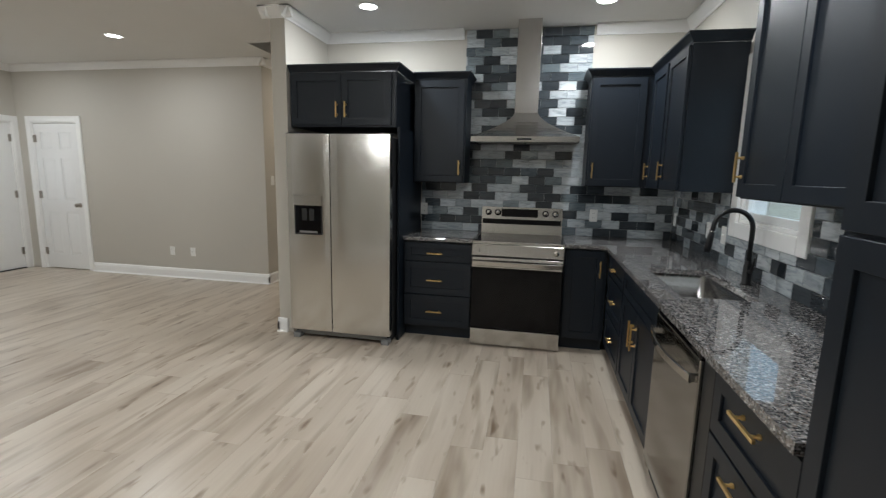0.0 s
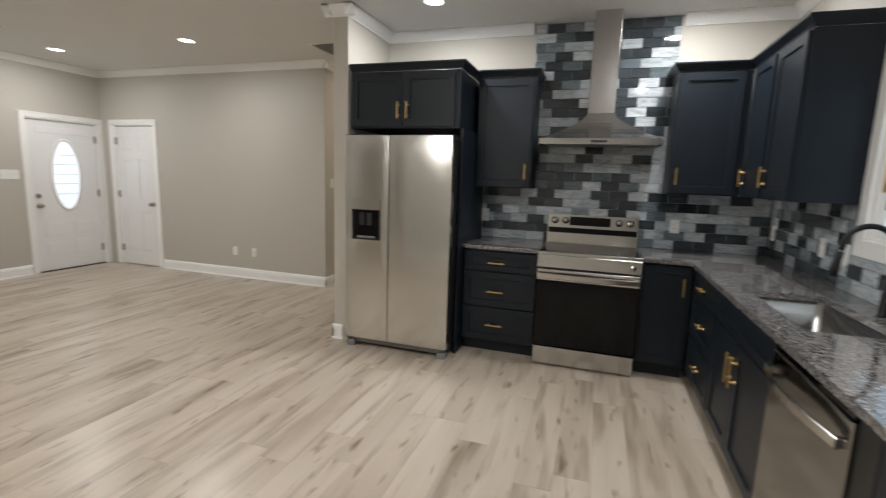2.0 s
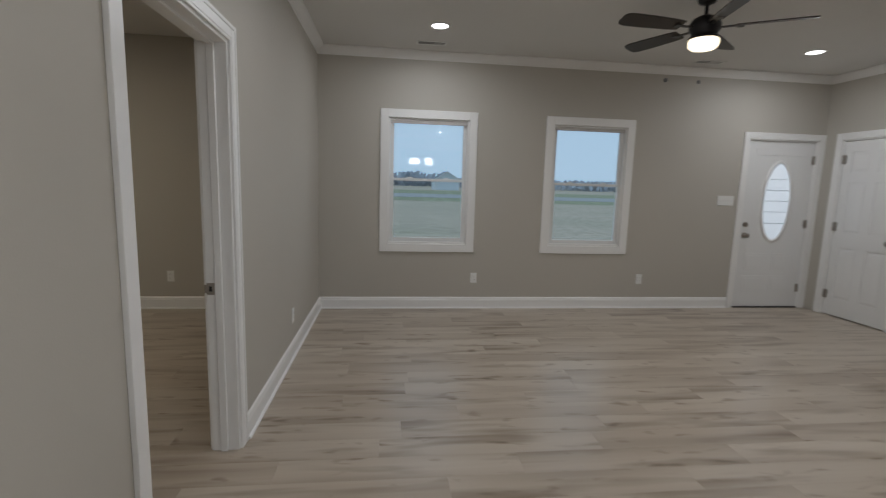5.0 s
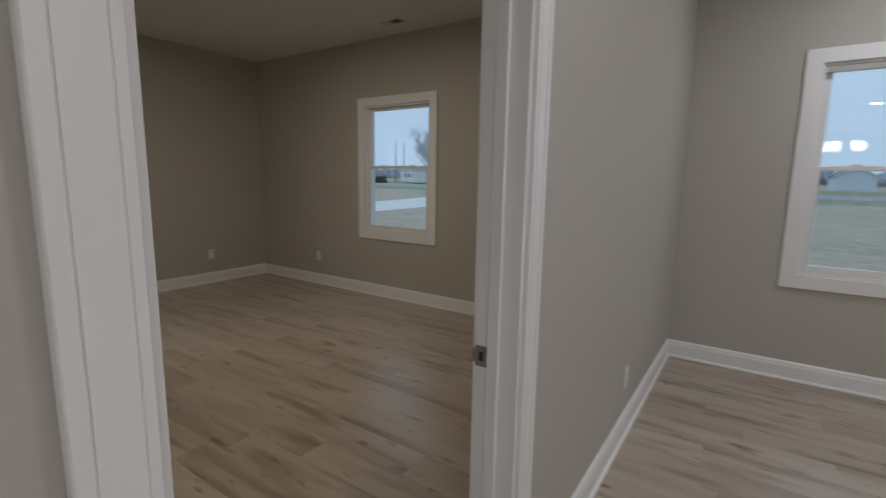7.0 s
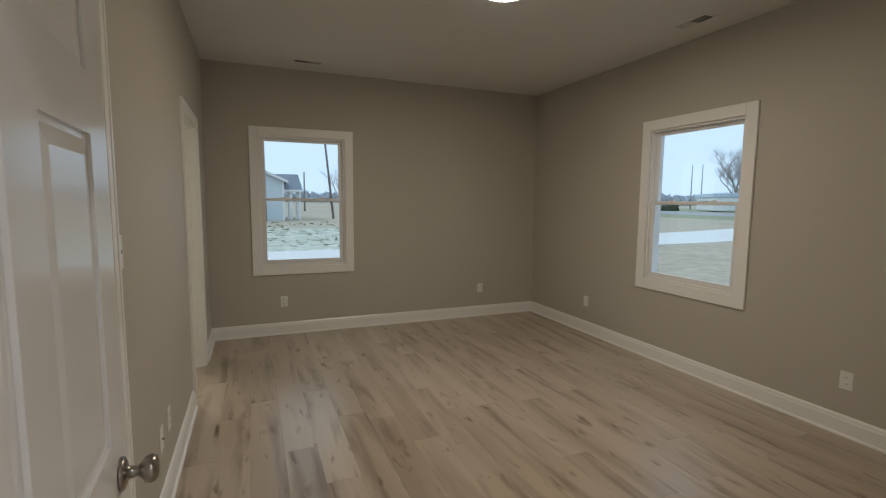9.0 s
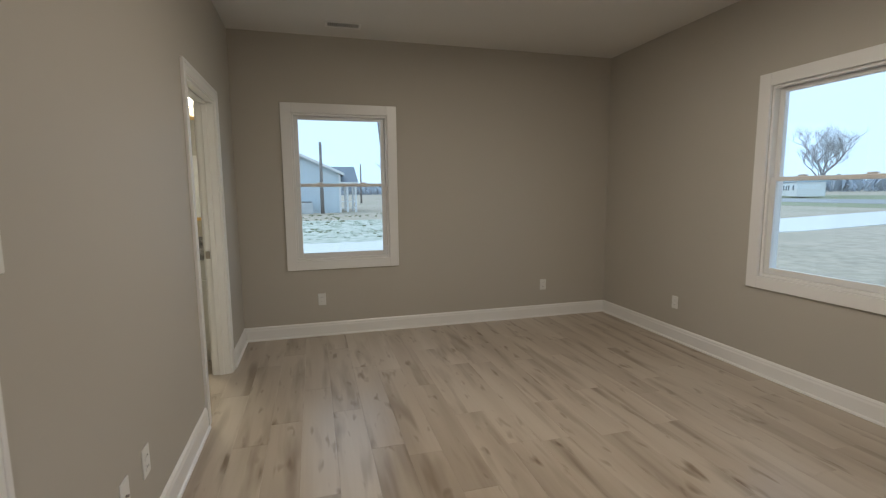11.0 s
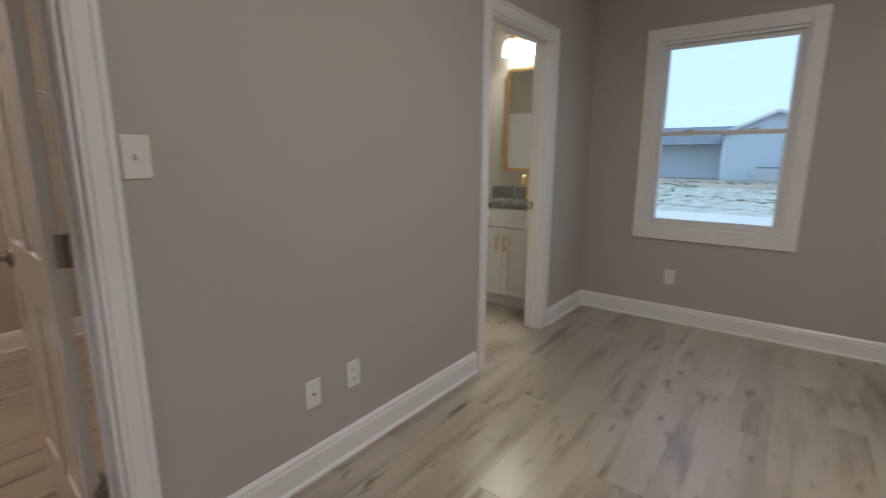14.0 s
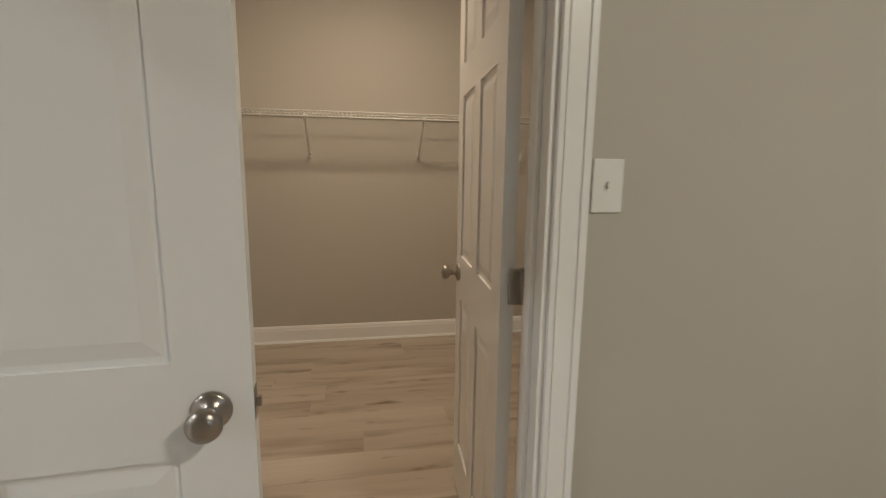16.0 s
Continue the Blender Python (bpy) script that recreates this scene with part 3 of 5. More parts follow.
# closet door, in the bedroom's east wall, swung into the closet
d4 = thing("door_4", "white six-panel closet door, open into the closet", "door", pose(-2.93, -0.92, 0, 0, 0, 0) @ pose(0, 0, 0, 0, 0, -90) @ pose(0, -0.12, 0), "", "structure")
casing_round(d4, 0.76, DTOP, 0.12)
part("stop", blocks([(0.018, 0.040, 0, 0.03, 0.075, DTOP - 0.018), (0.73, 0.040, 0, 0.742, 0.075, DTOP - 0.018), (0.03, 0.040, DTOP - 0.03, 0.73, 0.075, DTOP - 0.018)], 0.002), TRIM, d4)
LEAF4 = pose(0.724, 0.128, 0.012, 0, 0, 86.5)
bm = six_panel(0.72, DTOP - 0.034)
bmesh.ops.transform(bm, matrix=LEAF4, verts=list(bm.verts))
lf4 = part("leaf", bm, DOORW, d4, "white moulded six-panel leaf")
KN = [(0, 0), (0.033, 0), (0.033, 0.006), (0.027, 0.010), (0.013, 0.014), (0.011, 0.030), (0.016, 0.036), (0.026, 0.044), (0.0285, 0.054), (0.025, 0.063), (0.012, 0.068), (0, 0.0685)]
for y, a in ((0.035, -90), (0.0, 90)):
    part("door_knob", lathe(KN, 24, at=LEAF4 @ Vector((0.66, y, 0.90)), turn=LEAF4.to_3x3().to_4x4() @ Matrix.Rotation(radians(a), 4, 'X')), NICKEL, lf4, "satin nickel round knob")
for z in (0.25, 1.02, 1.80):
    hinge(d4, 0.742, 0.118, z)

# bathroom doorway and the dark hall doorway
d5 = thing("door_5", "white cased bathroom doorway, standing open", "doorway", pose(BE, -3.575, 0, 0, 0, -90), "", "structure")
casing_round(d5, 0.805, DTOP, 0.12)
part("stop", blocks([(0.018, 0.045, 0, 0.03, 0.080, DTOP - 0.018), (0.775, 0.045, 0, 0.787, 0.080, DTOP - 0.018), (0.03, 0.045, DTOP - 0.03, 0.775, 0.080, DTOP - 0.018)], 0.002), TRIM, d5)
part("strike_plate", blocks([(0.785, 0.088, 0.90, 0.7868, 0.118, 0.955)]), NICKEL, d5, "nickel strike plate")
d6 = thing("door_6", "white cased hall doorway to an unlit room", "doorway", pose(-3.10, 6.98, 0, 0, 0, 90), "", "structure")
casing_round(d6, 0.76, DTOP, 0.12, both=False)

# ---------- kitchen ----------


def pull(parent, x, z, ln=0.15, upright=True, y=0.0):
    """A square brass bar pull with two posts, standing off a front at y."""
    h = ln / 2
    if upright:
        its = [(x - 0.006, y - 0.034, z - h, x + 0.006, y - 0.024, z + h)]
        posts = [(x, z - h * 0.62), (x, z + h * 0.62)]
    else:
        its = [(x - h, y - 0.034, z - 0.006, x + h, y - 0.024, z + 0.006)]
        posts = [(x - h * 0.62, z), (x + h * 0.62, z)]
    bm = blocks(its, 0.0015)
    for px, pz in posts:
        lathe([(0.005, 0), (0.005, 0.016), (0.0085, 0.020), (0.0085, 0.026)], 12, bm, (px, y - 0.026, pz), Matrix.Rotation(radians(-90), 4, 'X'))
    return part("handle", bm, BRASS, parent, "brushed brass bar handle")


def shaker(x0, x1, z0, z1, rail=0.057, th=0.020):
    """A framed front with a sunk centre panel, as one body."""
    r = min(rail, (z1 - z0) * 0.3)
    bm = bmesh.new()

    def loop(i, j, y):
        return [bm.verts.new((x, y, z)) for x, z in ((x0 + i, z0 + j), (x1 - i, z0 + j), (x1 - i, z1 - j), (x0 + i, z1 - j))]
    rings = [loop(0, 0, th), loop(0, 0, 0.0015), loop(0.0015, 0.0015, 0), loop(rail - 0.001, r - 0.001, 0), loop(rail, r, 0.001), loop(rail + 0.001, r + 0.001, 0.010)]
    for q, s in zip(rings, rings[1:]):
        for k in range(4):
            bm.faces.new((q[k], q[(k + 1) % 4], s[(k + 1) % 4], s[k]))
    bm.faces.new(rings[0][::-1])
    bm.faces.new(rings[-1])
    return bm


def cabinet(name, label, m, w, z0, z1, d, fronts, kick=False, crown=0.0, group="", crown_ends=(0, 0)):
    """Local: x across, y = 0 the plane of the fronts, back at y = d."""
    t = thing(name, label, "cabinet", m, group)
    body = [(0, 0.021, z0 + (0.10 if kick else 0), w, d, z1)]
    if kick:
        body.append((0, 0.075, 0, w, d, 0.10))
    part("body", blocks(body, 0.0015), NAVY, t)
    for kind, x0, x1, a, b, p in fronts:
        f = part("drawer" if kind == 'd' else "door", shaker(x0, x1, a, b), NAVY, t, "recessed-panel navy front")
        if p:
            pull(f, p[0], p[1], p[2], kind != 'd')
    if crown:
        e0, e1 = crown_ends
        prof = [(0.0, 0.0), (-0.006, 0.0), (-0.010, 0.012), (-0.030, crown * 0.62), (-0.040, crown * 0.80), (-0.042, crown), (0.0, crown)]
        bm = bmesh.new()
        lines = []
        for o, z in prof:
            y = 0.021 + o
            pts = []
            if e0:
                pts.append((0 + o, d, z1 + z))
            pts.append(((o if e0 else 0), y, z1 + z))
            pts.append((w - (o if e1 else 0), y, z1 + z))
            if e1:
                pts.append((w - o, d, z1 + z))
            lines.append([bm.verts.new(p) for p in pts])
        for q, s in zip(lines, lines[1:] + lines[:1]):
            for i in range(len(q) - 1):
                bm.faces.new((q[i], q[i + 1], s[i + 1], s[i]))
        part("crown", bm, NAVY, t, "stepped navy crown moulding")
    return t


G = "navy shaker kitchen cabinets"
UZ0, UZ1 = 1.385, 2.29
# over the refrigerator, with the tall end panel
over = cabinet("refrigerator_cabinet", "navy shaker cabinet over the refrigerator with two doors", pose(-1.865, 4.33, 0), 0.945, 1.835, 2.28, 0.765,
        [('v', 0.012, 0.470, 1.85, 2.265, (0.435, 1.975, 0.13)), ('v', 0.474, 0.905, 1.85, 2.265, (0.512, 1.975, 0.13))], crown=0.06, group=G, crown_ends=(0, 1))
part("end_panel", block(0.960, 0.015, 0, 0.980, 0.765, 1.834, 0.0015), NAVY, over, "tall navy end panel down to the floor")
cabinet("wall_cabinet", "navy single-door wall cabinet next to the refrigerator", pose(-0.880, 4.755, 0), 0.475, UZ0, UZ1, 0.335,
        [('v', 0.010, 0.462, UZ0 + 0.008, UZ1 - 0.012, (0.425, 1.52, 0.13))], crown=0.06, group=G, crown_ends=(0, 1))
cabinet("wall_cabinet", "navy single-door wall cabinet beside the range hood", pose(0.650, 4.755, 0), 0.49, UZ0, UZ1, 0.335,
        [('v', 0.014, 0.440, UZ0 + 0.008, UZ1 - 0.012, (0.045, 1.52, 0.13))], crown=0.06, group=G, crown_ends=(1, 0))
cabinet("wall_cabinet", "navy corner wall cabinet with two narrow doors", pose(1.120, 4.745, 0, 0, 0, -90), 0.945, UZ0, UZ1, 0.34,
        [('v', 0.06, 0.46, UZ0 + 0.008, UZ1 - 0.012, (0.10, 1.52, 0.13)), ('v', 0.505, 0.935, UZ0 + 0.008, UZ1 - 0.012, (0.545, 1.52, 0.13))], crown=0.06, group=G, crown_ends=(0, 1))
cabinet("wall_cabinet", "navy two-door wall cabinet beside the window", pose(1.120, 2.865, 0, 0, 0, -90), 1.255, UZ0, UZ1, 0.34,
        [('v', 0.008, 0.405, UZ0 + 0.008, UZ1 - 0.012, (0.045, 1.52, 0.13)), ('v', 0.410, 0.82, UZ0 + 0.008, UZ1 - 0.012, None), ('v', 0.83, 1.24, UZ0 + 0.008, UZ1 - 0.012, None)], crown=0.06, group=G, crown_ends=(1, 0))
# tall pantry
cabinet("pantry_cabinet", "tall navy pantry cabinet with two pairs of doors", pose(0.83, 1.600, 0, 0, 0, -90), 0.61, 0, UZ1, 0.635,
        [('v', 0.020, 0.318, 0.115, 1.365, (0.286, 1.265, 0.135)), ('v', 0.322, 0.59, 0.115, 1.365, (0.356, 1.265, 0.135)),
         ('v', 0.020, 0.318, 1.375, UZ1 - 0.012, (0.286, 1.50, 0.135)), ('v', 0.322, 0.59, 1.375, UZ1 - 0.012, (0.356, 1.50, 0.135))], kick=True, crown=0.06, group=G, crown_ends=(0, 1))
# base units
BZ = 0.880
cabinet("base_cabinet", "navy three-drawer base unit beside the range", pose(-0.882, 4.475, 0), 0.615, 0, BZ, 0.62,
        [('d', 0.01, 0.605, 0.705, 0.865, (0.285, 0.775, 0.14)), ('d', 0.01, 0.605, 0.405, 0.695, (0.285, 0.535, 0.14)), ('d', 0.01, 0.605, 0.115, 0.395, (0.285, 0.25, 0.14))], kick=True, group=G)
cabinet("base_cabinet", "navy single-door base unit in the corner beside the range", pose(0.503, 4.475, 0), 0.345, 0, BZ, 0.62,
        [('v', 0.012, 0.318, 0.115, 0.865, (0.285, 0.72, 0.14))], kick=True, group=G)
cabinet("base_cabinet", "navy three-drawer base unit next to the corner", pose(0.848, 4.470, 0, 0, 0, -90), 0.71, 0, BZ, 0.62,
        [('d', 0.03, 0.70, 0.705, 0.865, (0.33, 0.78, 0.12)), ('d', 0.03, 0.70, 0.405, 0.695, (0.40, 0.55, 0.12)), ('d', 0.03, 0.70, 0.115, 0.395, (0.40, 0.26, 0.12))], kick=True, group=G)
cabinet("base_cabinet", "navy two-door sink base unit", pose(0.848, 3.758, 0, 0, 0, -90), 0.92, 0, BZ - 0.25, 0.62,
        [('v', 0.01, 0.448, 0.115, 0.70, (0.415, 0.56, 0.16)), ('v', 0.452, 0.91, 0.115, 0.70, (0.485, 0.56, 0.16)), ('v', 0.01, 0.91, 0.71, 0.865, None)], kick=True, group=G)
cabinet("base_cabinet", "navy drawer base unit beside the dishwasher", pose(0.848, 2.125, 0, 0, 0, -90), 0.52, 0, BZ, 0.62,
        [('d', 0.01, 0.51, 0.660, 0.865, (0.28, 0.815, 0.16)), ('d', 0.01, 0.51, 0.390, 0.650, (0.27, 0.60, 0.16)), ('d', 0.01, 0.51, 0.115, 0.380, (0.25, 0.26, 0.16))], kick=True, group=G)

# granite worktops
bm = blocks([(-0.900, 4.455, 0.884, -0.268, 5.098, 0.914)], 0.004, 2)
tagged(part("worktop", bm, GRANITE), "grey speckled polished granite worktop beside the range", "worktop")
SX0, SX1, SY0, SY1 = 0.950, 1.290, 2.880, 3.600
bm = blocks([(0.500, 4.455, 0.884, 1.468, 5.098, 0.914), (0.822, SY1, 0.884, 1.468, 4.455, 0.914), (0.822, SY0, 0.884, SX0, SY1, 0.914), (SX1, SY0, 0.884, 1.468, SY1, 0.914), (0.822, 1.602, 0.884, 1.468, SY0, 0.914)])
bmesh.ops.remove_doubles(bm, verts=list(bm.verts), dist=1e-5)
tagged(part("worktop", bm, GRANITE), "grey speckled granite L-shaped worktop with a sink cut-out", "worktop")

# sink and faucet
sk = thing("kitchen_sink", "stainless steel undermount single-bowl sink", "sink", pose((SX0 + SX1) / 2, (SY0 + SY1) / 2, 0.914))
hw, hd, dp = (SX1 - SX0) / 2 + 0.004, (SY1 - SY0) / 2 + 0.004, 0.21


def rounded(w, d, r, z, seg=6):
    pts = []
    for cxx, cyy, a0 in ((w - r, d - r, 0), (-w + r, d - r, 90), (-w + r, -d + r, 180), (w - r, -d + r, 270)):
        for k in range(seg + 1):
            a = radians(a0 + 90 * k / seg)
            pts.append((cxx + r * math.cos(a), cyy + r * math.sin(a), z))
    return pts


bm = bmesh.new()
rings = [[bm.verts.new(p) for p in rounded(*a)] for a in ((hw + 0.02, hd + 0.02, 0.05, -0.0315), (hw, hd, 0.045, -0.0315), (hw - 0.004, hd - 0.004, 0.045, -dp + 0.03), (hw - 0.03, hd - 0.03, 0.04, -dp), (0.045, 0.045, 0.044, -dp - 0.004))]
for q, s in zip(rings, rings[1:]):
    n = len(q)
    for i in range(n):
        bm.faces.new((q[i], q[(i + 1) % n], s[(i + 1) % n], s[i])).smooth = True
part("bowl", bm, STEEL_V, sk, "brushed steel bowl")
part("drain", lathe([(0, -dp - 0.003), (0.012, -dp - 0.002), (0.036, -dp - 0.006), (0.045, -dp + 0.0005), (0.041, -dp + 0.003), (0.030, -dp - 0.001)], 20), CHROME, sk, "round steel drain")

fc = thing("kitchen_faucet", "matt black pull-down gooseneck kitchen faucet", "faucet", pose(1.375, 3.265, 0.914))
part("base", lathe([(0, 0), (0.027, 0), (0.027, 0.006), (0.023, 0.01), (0.0225, 0.10), (0.018, 0.115), (0.014, 0.13)], 20), BLACKM, fc)
arc = [(0, 0, 0.11), (0, 0, 0.30)] + [(-0.095 + 0.095 * math.cos(radians(a)), 0, 0.30 + 0.095 * math.sin(radians(a))) for a in range(15, 181, 15)] + [(-0.195, 0, 0.27)]
part("neck", tube(arc, 0.0125, 14), BLACKM, fc)
part("spray_head", tube([(-0.194, 0, 0.275), (-0.199, 0, 0.245), (-0.206, 0, 0.20), (-0.210, 0, 0.165)], [0.0145, 0.016, 0.0185, 0.019], 14), BLACKM, fc)
part("spray_collar", tube([(-0.1935, 0, 0.283), (-0.1945, 0, 0.274)], 0.0150, 14), CHROME, fc, "thin bright collar")
part("lever", tube([(0, -0.022, 0.075), (0, -0.045, 0.082), (0, -0.055, 0.11), (0.002, -0.062, 0.155)], [0.011, 0.009, 0.006, 0.005], 10), BLACKM, fc)

# refrigerator
fr = thing("refrigerator", "stainless side-by-side refrigerator with a water dispenser", "refrigerator", pose(-1.822, 4.17, 0))
FW, FH = 0.908, 1.765
part("case", block(0.004, 0.085, 0.03, FW - 0.004, 0.86, FH - 0.02, 0.004), BLACKP, fr, "dark grey cabinet sides")
split = 0.390


def fridge_door(x0, x1):
    bm = bmesh.new()
    z0, z1 = 0.085, FH
    k = 8
    prof = []
    for i in range(k + 1):
        u = i / k
        prof.append((x0 + (x1 - x0) * u, 0.0 + 0.005 * (2 * u - 1) ** 6))
    ring = [[bm.verts.new((x, y, z)) for x, y in prof] + [bm.verts.new((x1, 0.075, z)), bm.verts.new((x0, 0.075, z))] for z in (z0, z1)]
    n = len(ring[0])
    for i in range(n):
        bm.faces.new((ring[0][i], ring[0][(i + 1) % n], ring[1][(i + 1) % n], ring[1][i]))
    bm.faces.new(ring[0][::-1])
    bm.faces.new(ring[1])
    return bm


a = part("freezer_door", fridge_door(0.002, split - 0.004), STEEL, fr, "brushed stainless door with a dispenser")
part("refrigerator_door", fridge_door(split + 0.004, FW - 0.002), STEEL, fr, "brushed stainless door")
part("dispenser_panel", block(0.066, -0.006, 1.175, 0.318, 0.004, 1.262, 0.003), STEEL_V, a, "steel control panel")
part("dispenser_frame", blocks([(0.066, -0.006, 0.930, 0.076, 0.012, 1.175), (0.308, -0.006, 0.930, 0.318, 0.012, 1.175), (0.076, -0.006, 0.930, 0.308, 0.012, 0.940)], 0.002), BLACKP, a)
part("dispenser_recess", blocks([(0.076, -0.001, 0.940, 0.308, 0.0035, 1.175)], 0.001), BLACKG, a, "black glossy dispenser recess")
for x in (0.135, 0.20):
    part("dispenser_paddle", block(x, -0.005, 1.05, x + 0.045, -0.001, 1.15, 0.002), BLACKP, a)
part("drip_tray", block(0.11, -0.004, 0.945, 0.275, -0.001, 0.962, 0.0015), GREYP, a)
part("hinge_cover", block(0.01, 0.03, FH, 0.10, 0.14, FH + 0.012, 0.004), BLACKP, fr)
part("hinge_cover", block(FW - 0.10, 0.03, FH, FW - 0.01, 0.14, FH + 0.012, 0.004), BLACKP, fr)
part("kick_grille", blocks([(0.05, 0.06, 0.025, FW - 0.05, 0.10, 0.078)], 0.004), GREYP, fr, "grey kick grille")
for x in (0.012, FW - 0.082):
    part("foot", block(x, 0.012, 0.0, x + 0.07, 0.09, 0.045, 0.008), GREYP, fr, "grey plastic foot")

# range
rg = thing("range", "stainless freestanding electric range with a black oven door", "range", pose(-0.262, 4.40, 0))
RWD = 0.757
part("body", block(0.004, 0.03, 0.03, RWD - 0.004, 0.66, 0.895, 0.003), BLACKP, rg)
part("cooktop", block(0.0, 0.012, 0.8955, RWD, 0.60, 0.915, 0.004), BLACKG, rg, "black ceramic glass cooktop")
part("cooktop_trim", blocks([(0, 0.000, 0.893, RWD, 0.0115, 0.917), (-0.0, 0.012, 0.905, 0.010, 0.60, 0.918), (RWD - 0.010, 0.012, 0.905, RWD, 0.60, 0.918)], 0.002), STEEL, rg)
part("front_panel", block(0.0, 0.0, 0.792, RWD, 0.03, 0.892, 0.004), STEEL, rg, "stainless front panel")
part("badge", block(0.06, -0.002, 0.82, 0.068, 0.0, 0.86, 0.0005), GREYP, rg)
part("badge", lathe([(0, 0), (0.022, 0), (0.022, 0.0015), (0, 0.002)], 20, at=(0.695, 0.0, 0.838), turn=Matrix.Rotation(radians(90), 4, 'X')), CHROME, rg, "round energy mark in bright metal")
od = part("oven_door", blocks([(0.003, 0.0, 0.165, RWD - 0.003, 0.03, 0.690)], 0.004), BLACKG, rg, "black glass oven door")
part("door_band", block(0.003, -0.002, 0.692, RWD - 0.003, 0.03, 0.780, 0.005), STEEL, od, "stainless upper band")
part("oven_window", blocks([(0.13, -0.0012, 0.29, RWD - 0.13, -0.0002, 0.57)]), mat("oven_window_glass", (0.0045, 0.0045, 0.005), 0.07, spec=0.22), od, "dark see-through window")
hpts = [(0.010 + (RWD - 0.020) * i / 14, -0.034 - 0.020 * math.sin(math.pi * i / 14)) for i in range(15)]
bm = flat_bar(hpts, 0.712, 0.752, 0.012)
for x in (0.030, RWD - 0.030):
    box(bm, x - 0.014, -0.032, 0.718, x + 0.014, -0.001, 0.746)
part("handle", bm, CHROME, od, "curved stainless bar handle")
part("drawer", block(0.003, 0.0, 0.012, RWD - 0.003, 0.03, 0.155, 0.006), STEEL, rg, "stainless storage drawer")
for x in (0.03, RWD - 0.06):
    part("foot", lathe([(0, 0), (0.018, 0), (0.018, 0.015), (0.012, 0.030), (0, 0.030)], 14, at=(x + 0.015, 0.06, 0)), BLACKP, rg)
bm = bmesh.new()
ring = [[bm.verts.new((x, y, z)) for y, z in ((0.605, 0.90), (0.660, 0.90), (0.660, 1.165), (0.628, 1.165), (0.618, 1.06), (0.612, 1.0))] for x in (0.002, RWD - 0.002)]
for i in range(6):
    bm.faces.new((ring[0][i], ring[0][(i + 1) % 6], ring[1][(i + 1) % 6], ring[1][i]))
bm.faces.new(ring[0][::-1])
bm.faces.new(ring[1])
bg = part("backguard", bm, STEEL, rg, "stainless backguard")
part("vent_band", block(0.012, 0.604, 1.005, RWD - 0.012, 0.6125, 1.052, 0.001), BLACKG, bg, "black band under the controls")
part("display", block(0.19, 0.612, 1.075, 0.53, 0.6215, 1.150, 0.001), BLACKG, bg, "black glass display")
for x in (0.065, 0.155, 0.60, 0.69):
    kb = part("control_knob", lathe([(0, 0), (0.030, 0), (0.030, 0.005), (0.024, 0.008), (0.021, 0.028), (0.017, 0.031), (0, 0.031)], 22, at=(x, 0.621, 1.112), turn=Matrix.Rotation(radians(84), 4, 'X')), CHROME, bg, "round steel control knob")

# dishwasher
dw = thing("dishwasher", "stainless dishwasher with a curved bar handle", "dishwasher", pose(0.838, 2.832, 0, 0, 0, -90))
part("tub", block(0.004, 0.03, 0.02, 0.596, 0.60, 0.868, 0.003), BLACKP, dw)
# door colour carries a dark reflection, not a darker metal
part("door_panel", block(0.0, 0.0, 0.105, 0.60, 0.028, 0.845, 0.005), STEEL_D, dw, "brushed stainless door")
part("control_strip", block(0.0, 0.003, 0.848, 0.60, 0.03, 0.872, 0.004), BLACKG, dw, "dark control edge")
hp = [(0.015 + 0.57 * i / 14, -0.026 - 0.034 * math.sin(math.pi * i / 14)) for i in range(15)]
bm = flat_bar(hp, 0.752, 0.786, 0.011)
for x in (0.030, 0.57):
    box(bm, x - 0.013, -0.026, 0.757, x + 0.013, 0.001, 0.781)
part("handle", bm, CHROME, dw, "curved steel handle")
part("toe_kick", block(0.004, 0.06, 0.0, 0.596, 0.09, 0.10, 0.002), BLACKP, dw)
tagged(part("filler_panel", block(0.852, 2.128, 0.0, 1.45, 2.228, 0.880, 0.002), BLACKP), "narrow black filler panel beside the dishwasher", "panel")

# hood
hdn = thing("range_hood", "stainless steel pyramid chimney range hood", "range hood", pose(0.118, 5.09, 1.745))
W2H, D2 = 0.452, 0.47
bm = bmesh.new()
levels = [(W2H, D2, 0.0), (W2H, D2, 0.045)]
for i in range(1, 9):
    u = i / 8
    k = (1 - u) ** 1.55
    levels.append((0.104 + (W2H - 0.104) * k, 0.25 + (D2 - 0.25) * k, 0.045 + 0.215 * u))
rings = [[bm.verts.new(p) for p in ((-w, -d, z), (w, -d, z), (w, 0, z), (-w, 0, z))] for w, d, z in levels]
for q, s in zip(rings, rings[1:]):
    for i in range(4):
        bm.faces.new((q[i], q[(i + 1) % 4], s[(i + 1) % 4], s[i]))
bm.faces.new(rings[-1])
part("canopy", bm, STEEL, hdn, "flared stainless canopy")
part("filter_plate", blocks([(-W2H + 0.02, -D2 + 0.02, 0.006, -0.004, -0.02, 0.012), (0.004, -D2 + 0.02, 0.006, W2H - 0.02, -0.02, 0.012)], 0.002), GREYP, hdn, "grey grease filter")
part("control_strip", block(-0.06, -D2 - 0.002, 0.015, 0.06, -D2, 0.03, 0.0005), BLACKP, hdn, "small black control strip")
part("chimney", block(-0.101, -0.249, 0.2605, 0.101, 0.0, H - 1.745 - 0.001, 0.002), STEEL_V, hdn, "square stainless chimney")


# wall plates

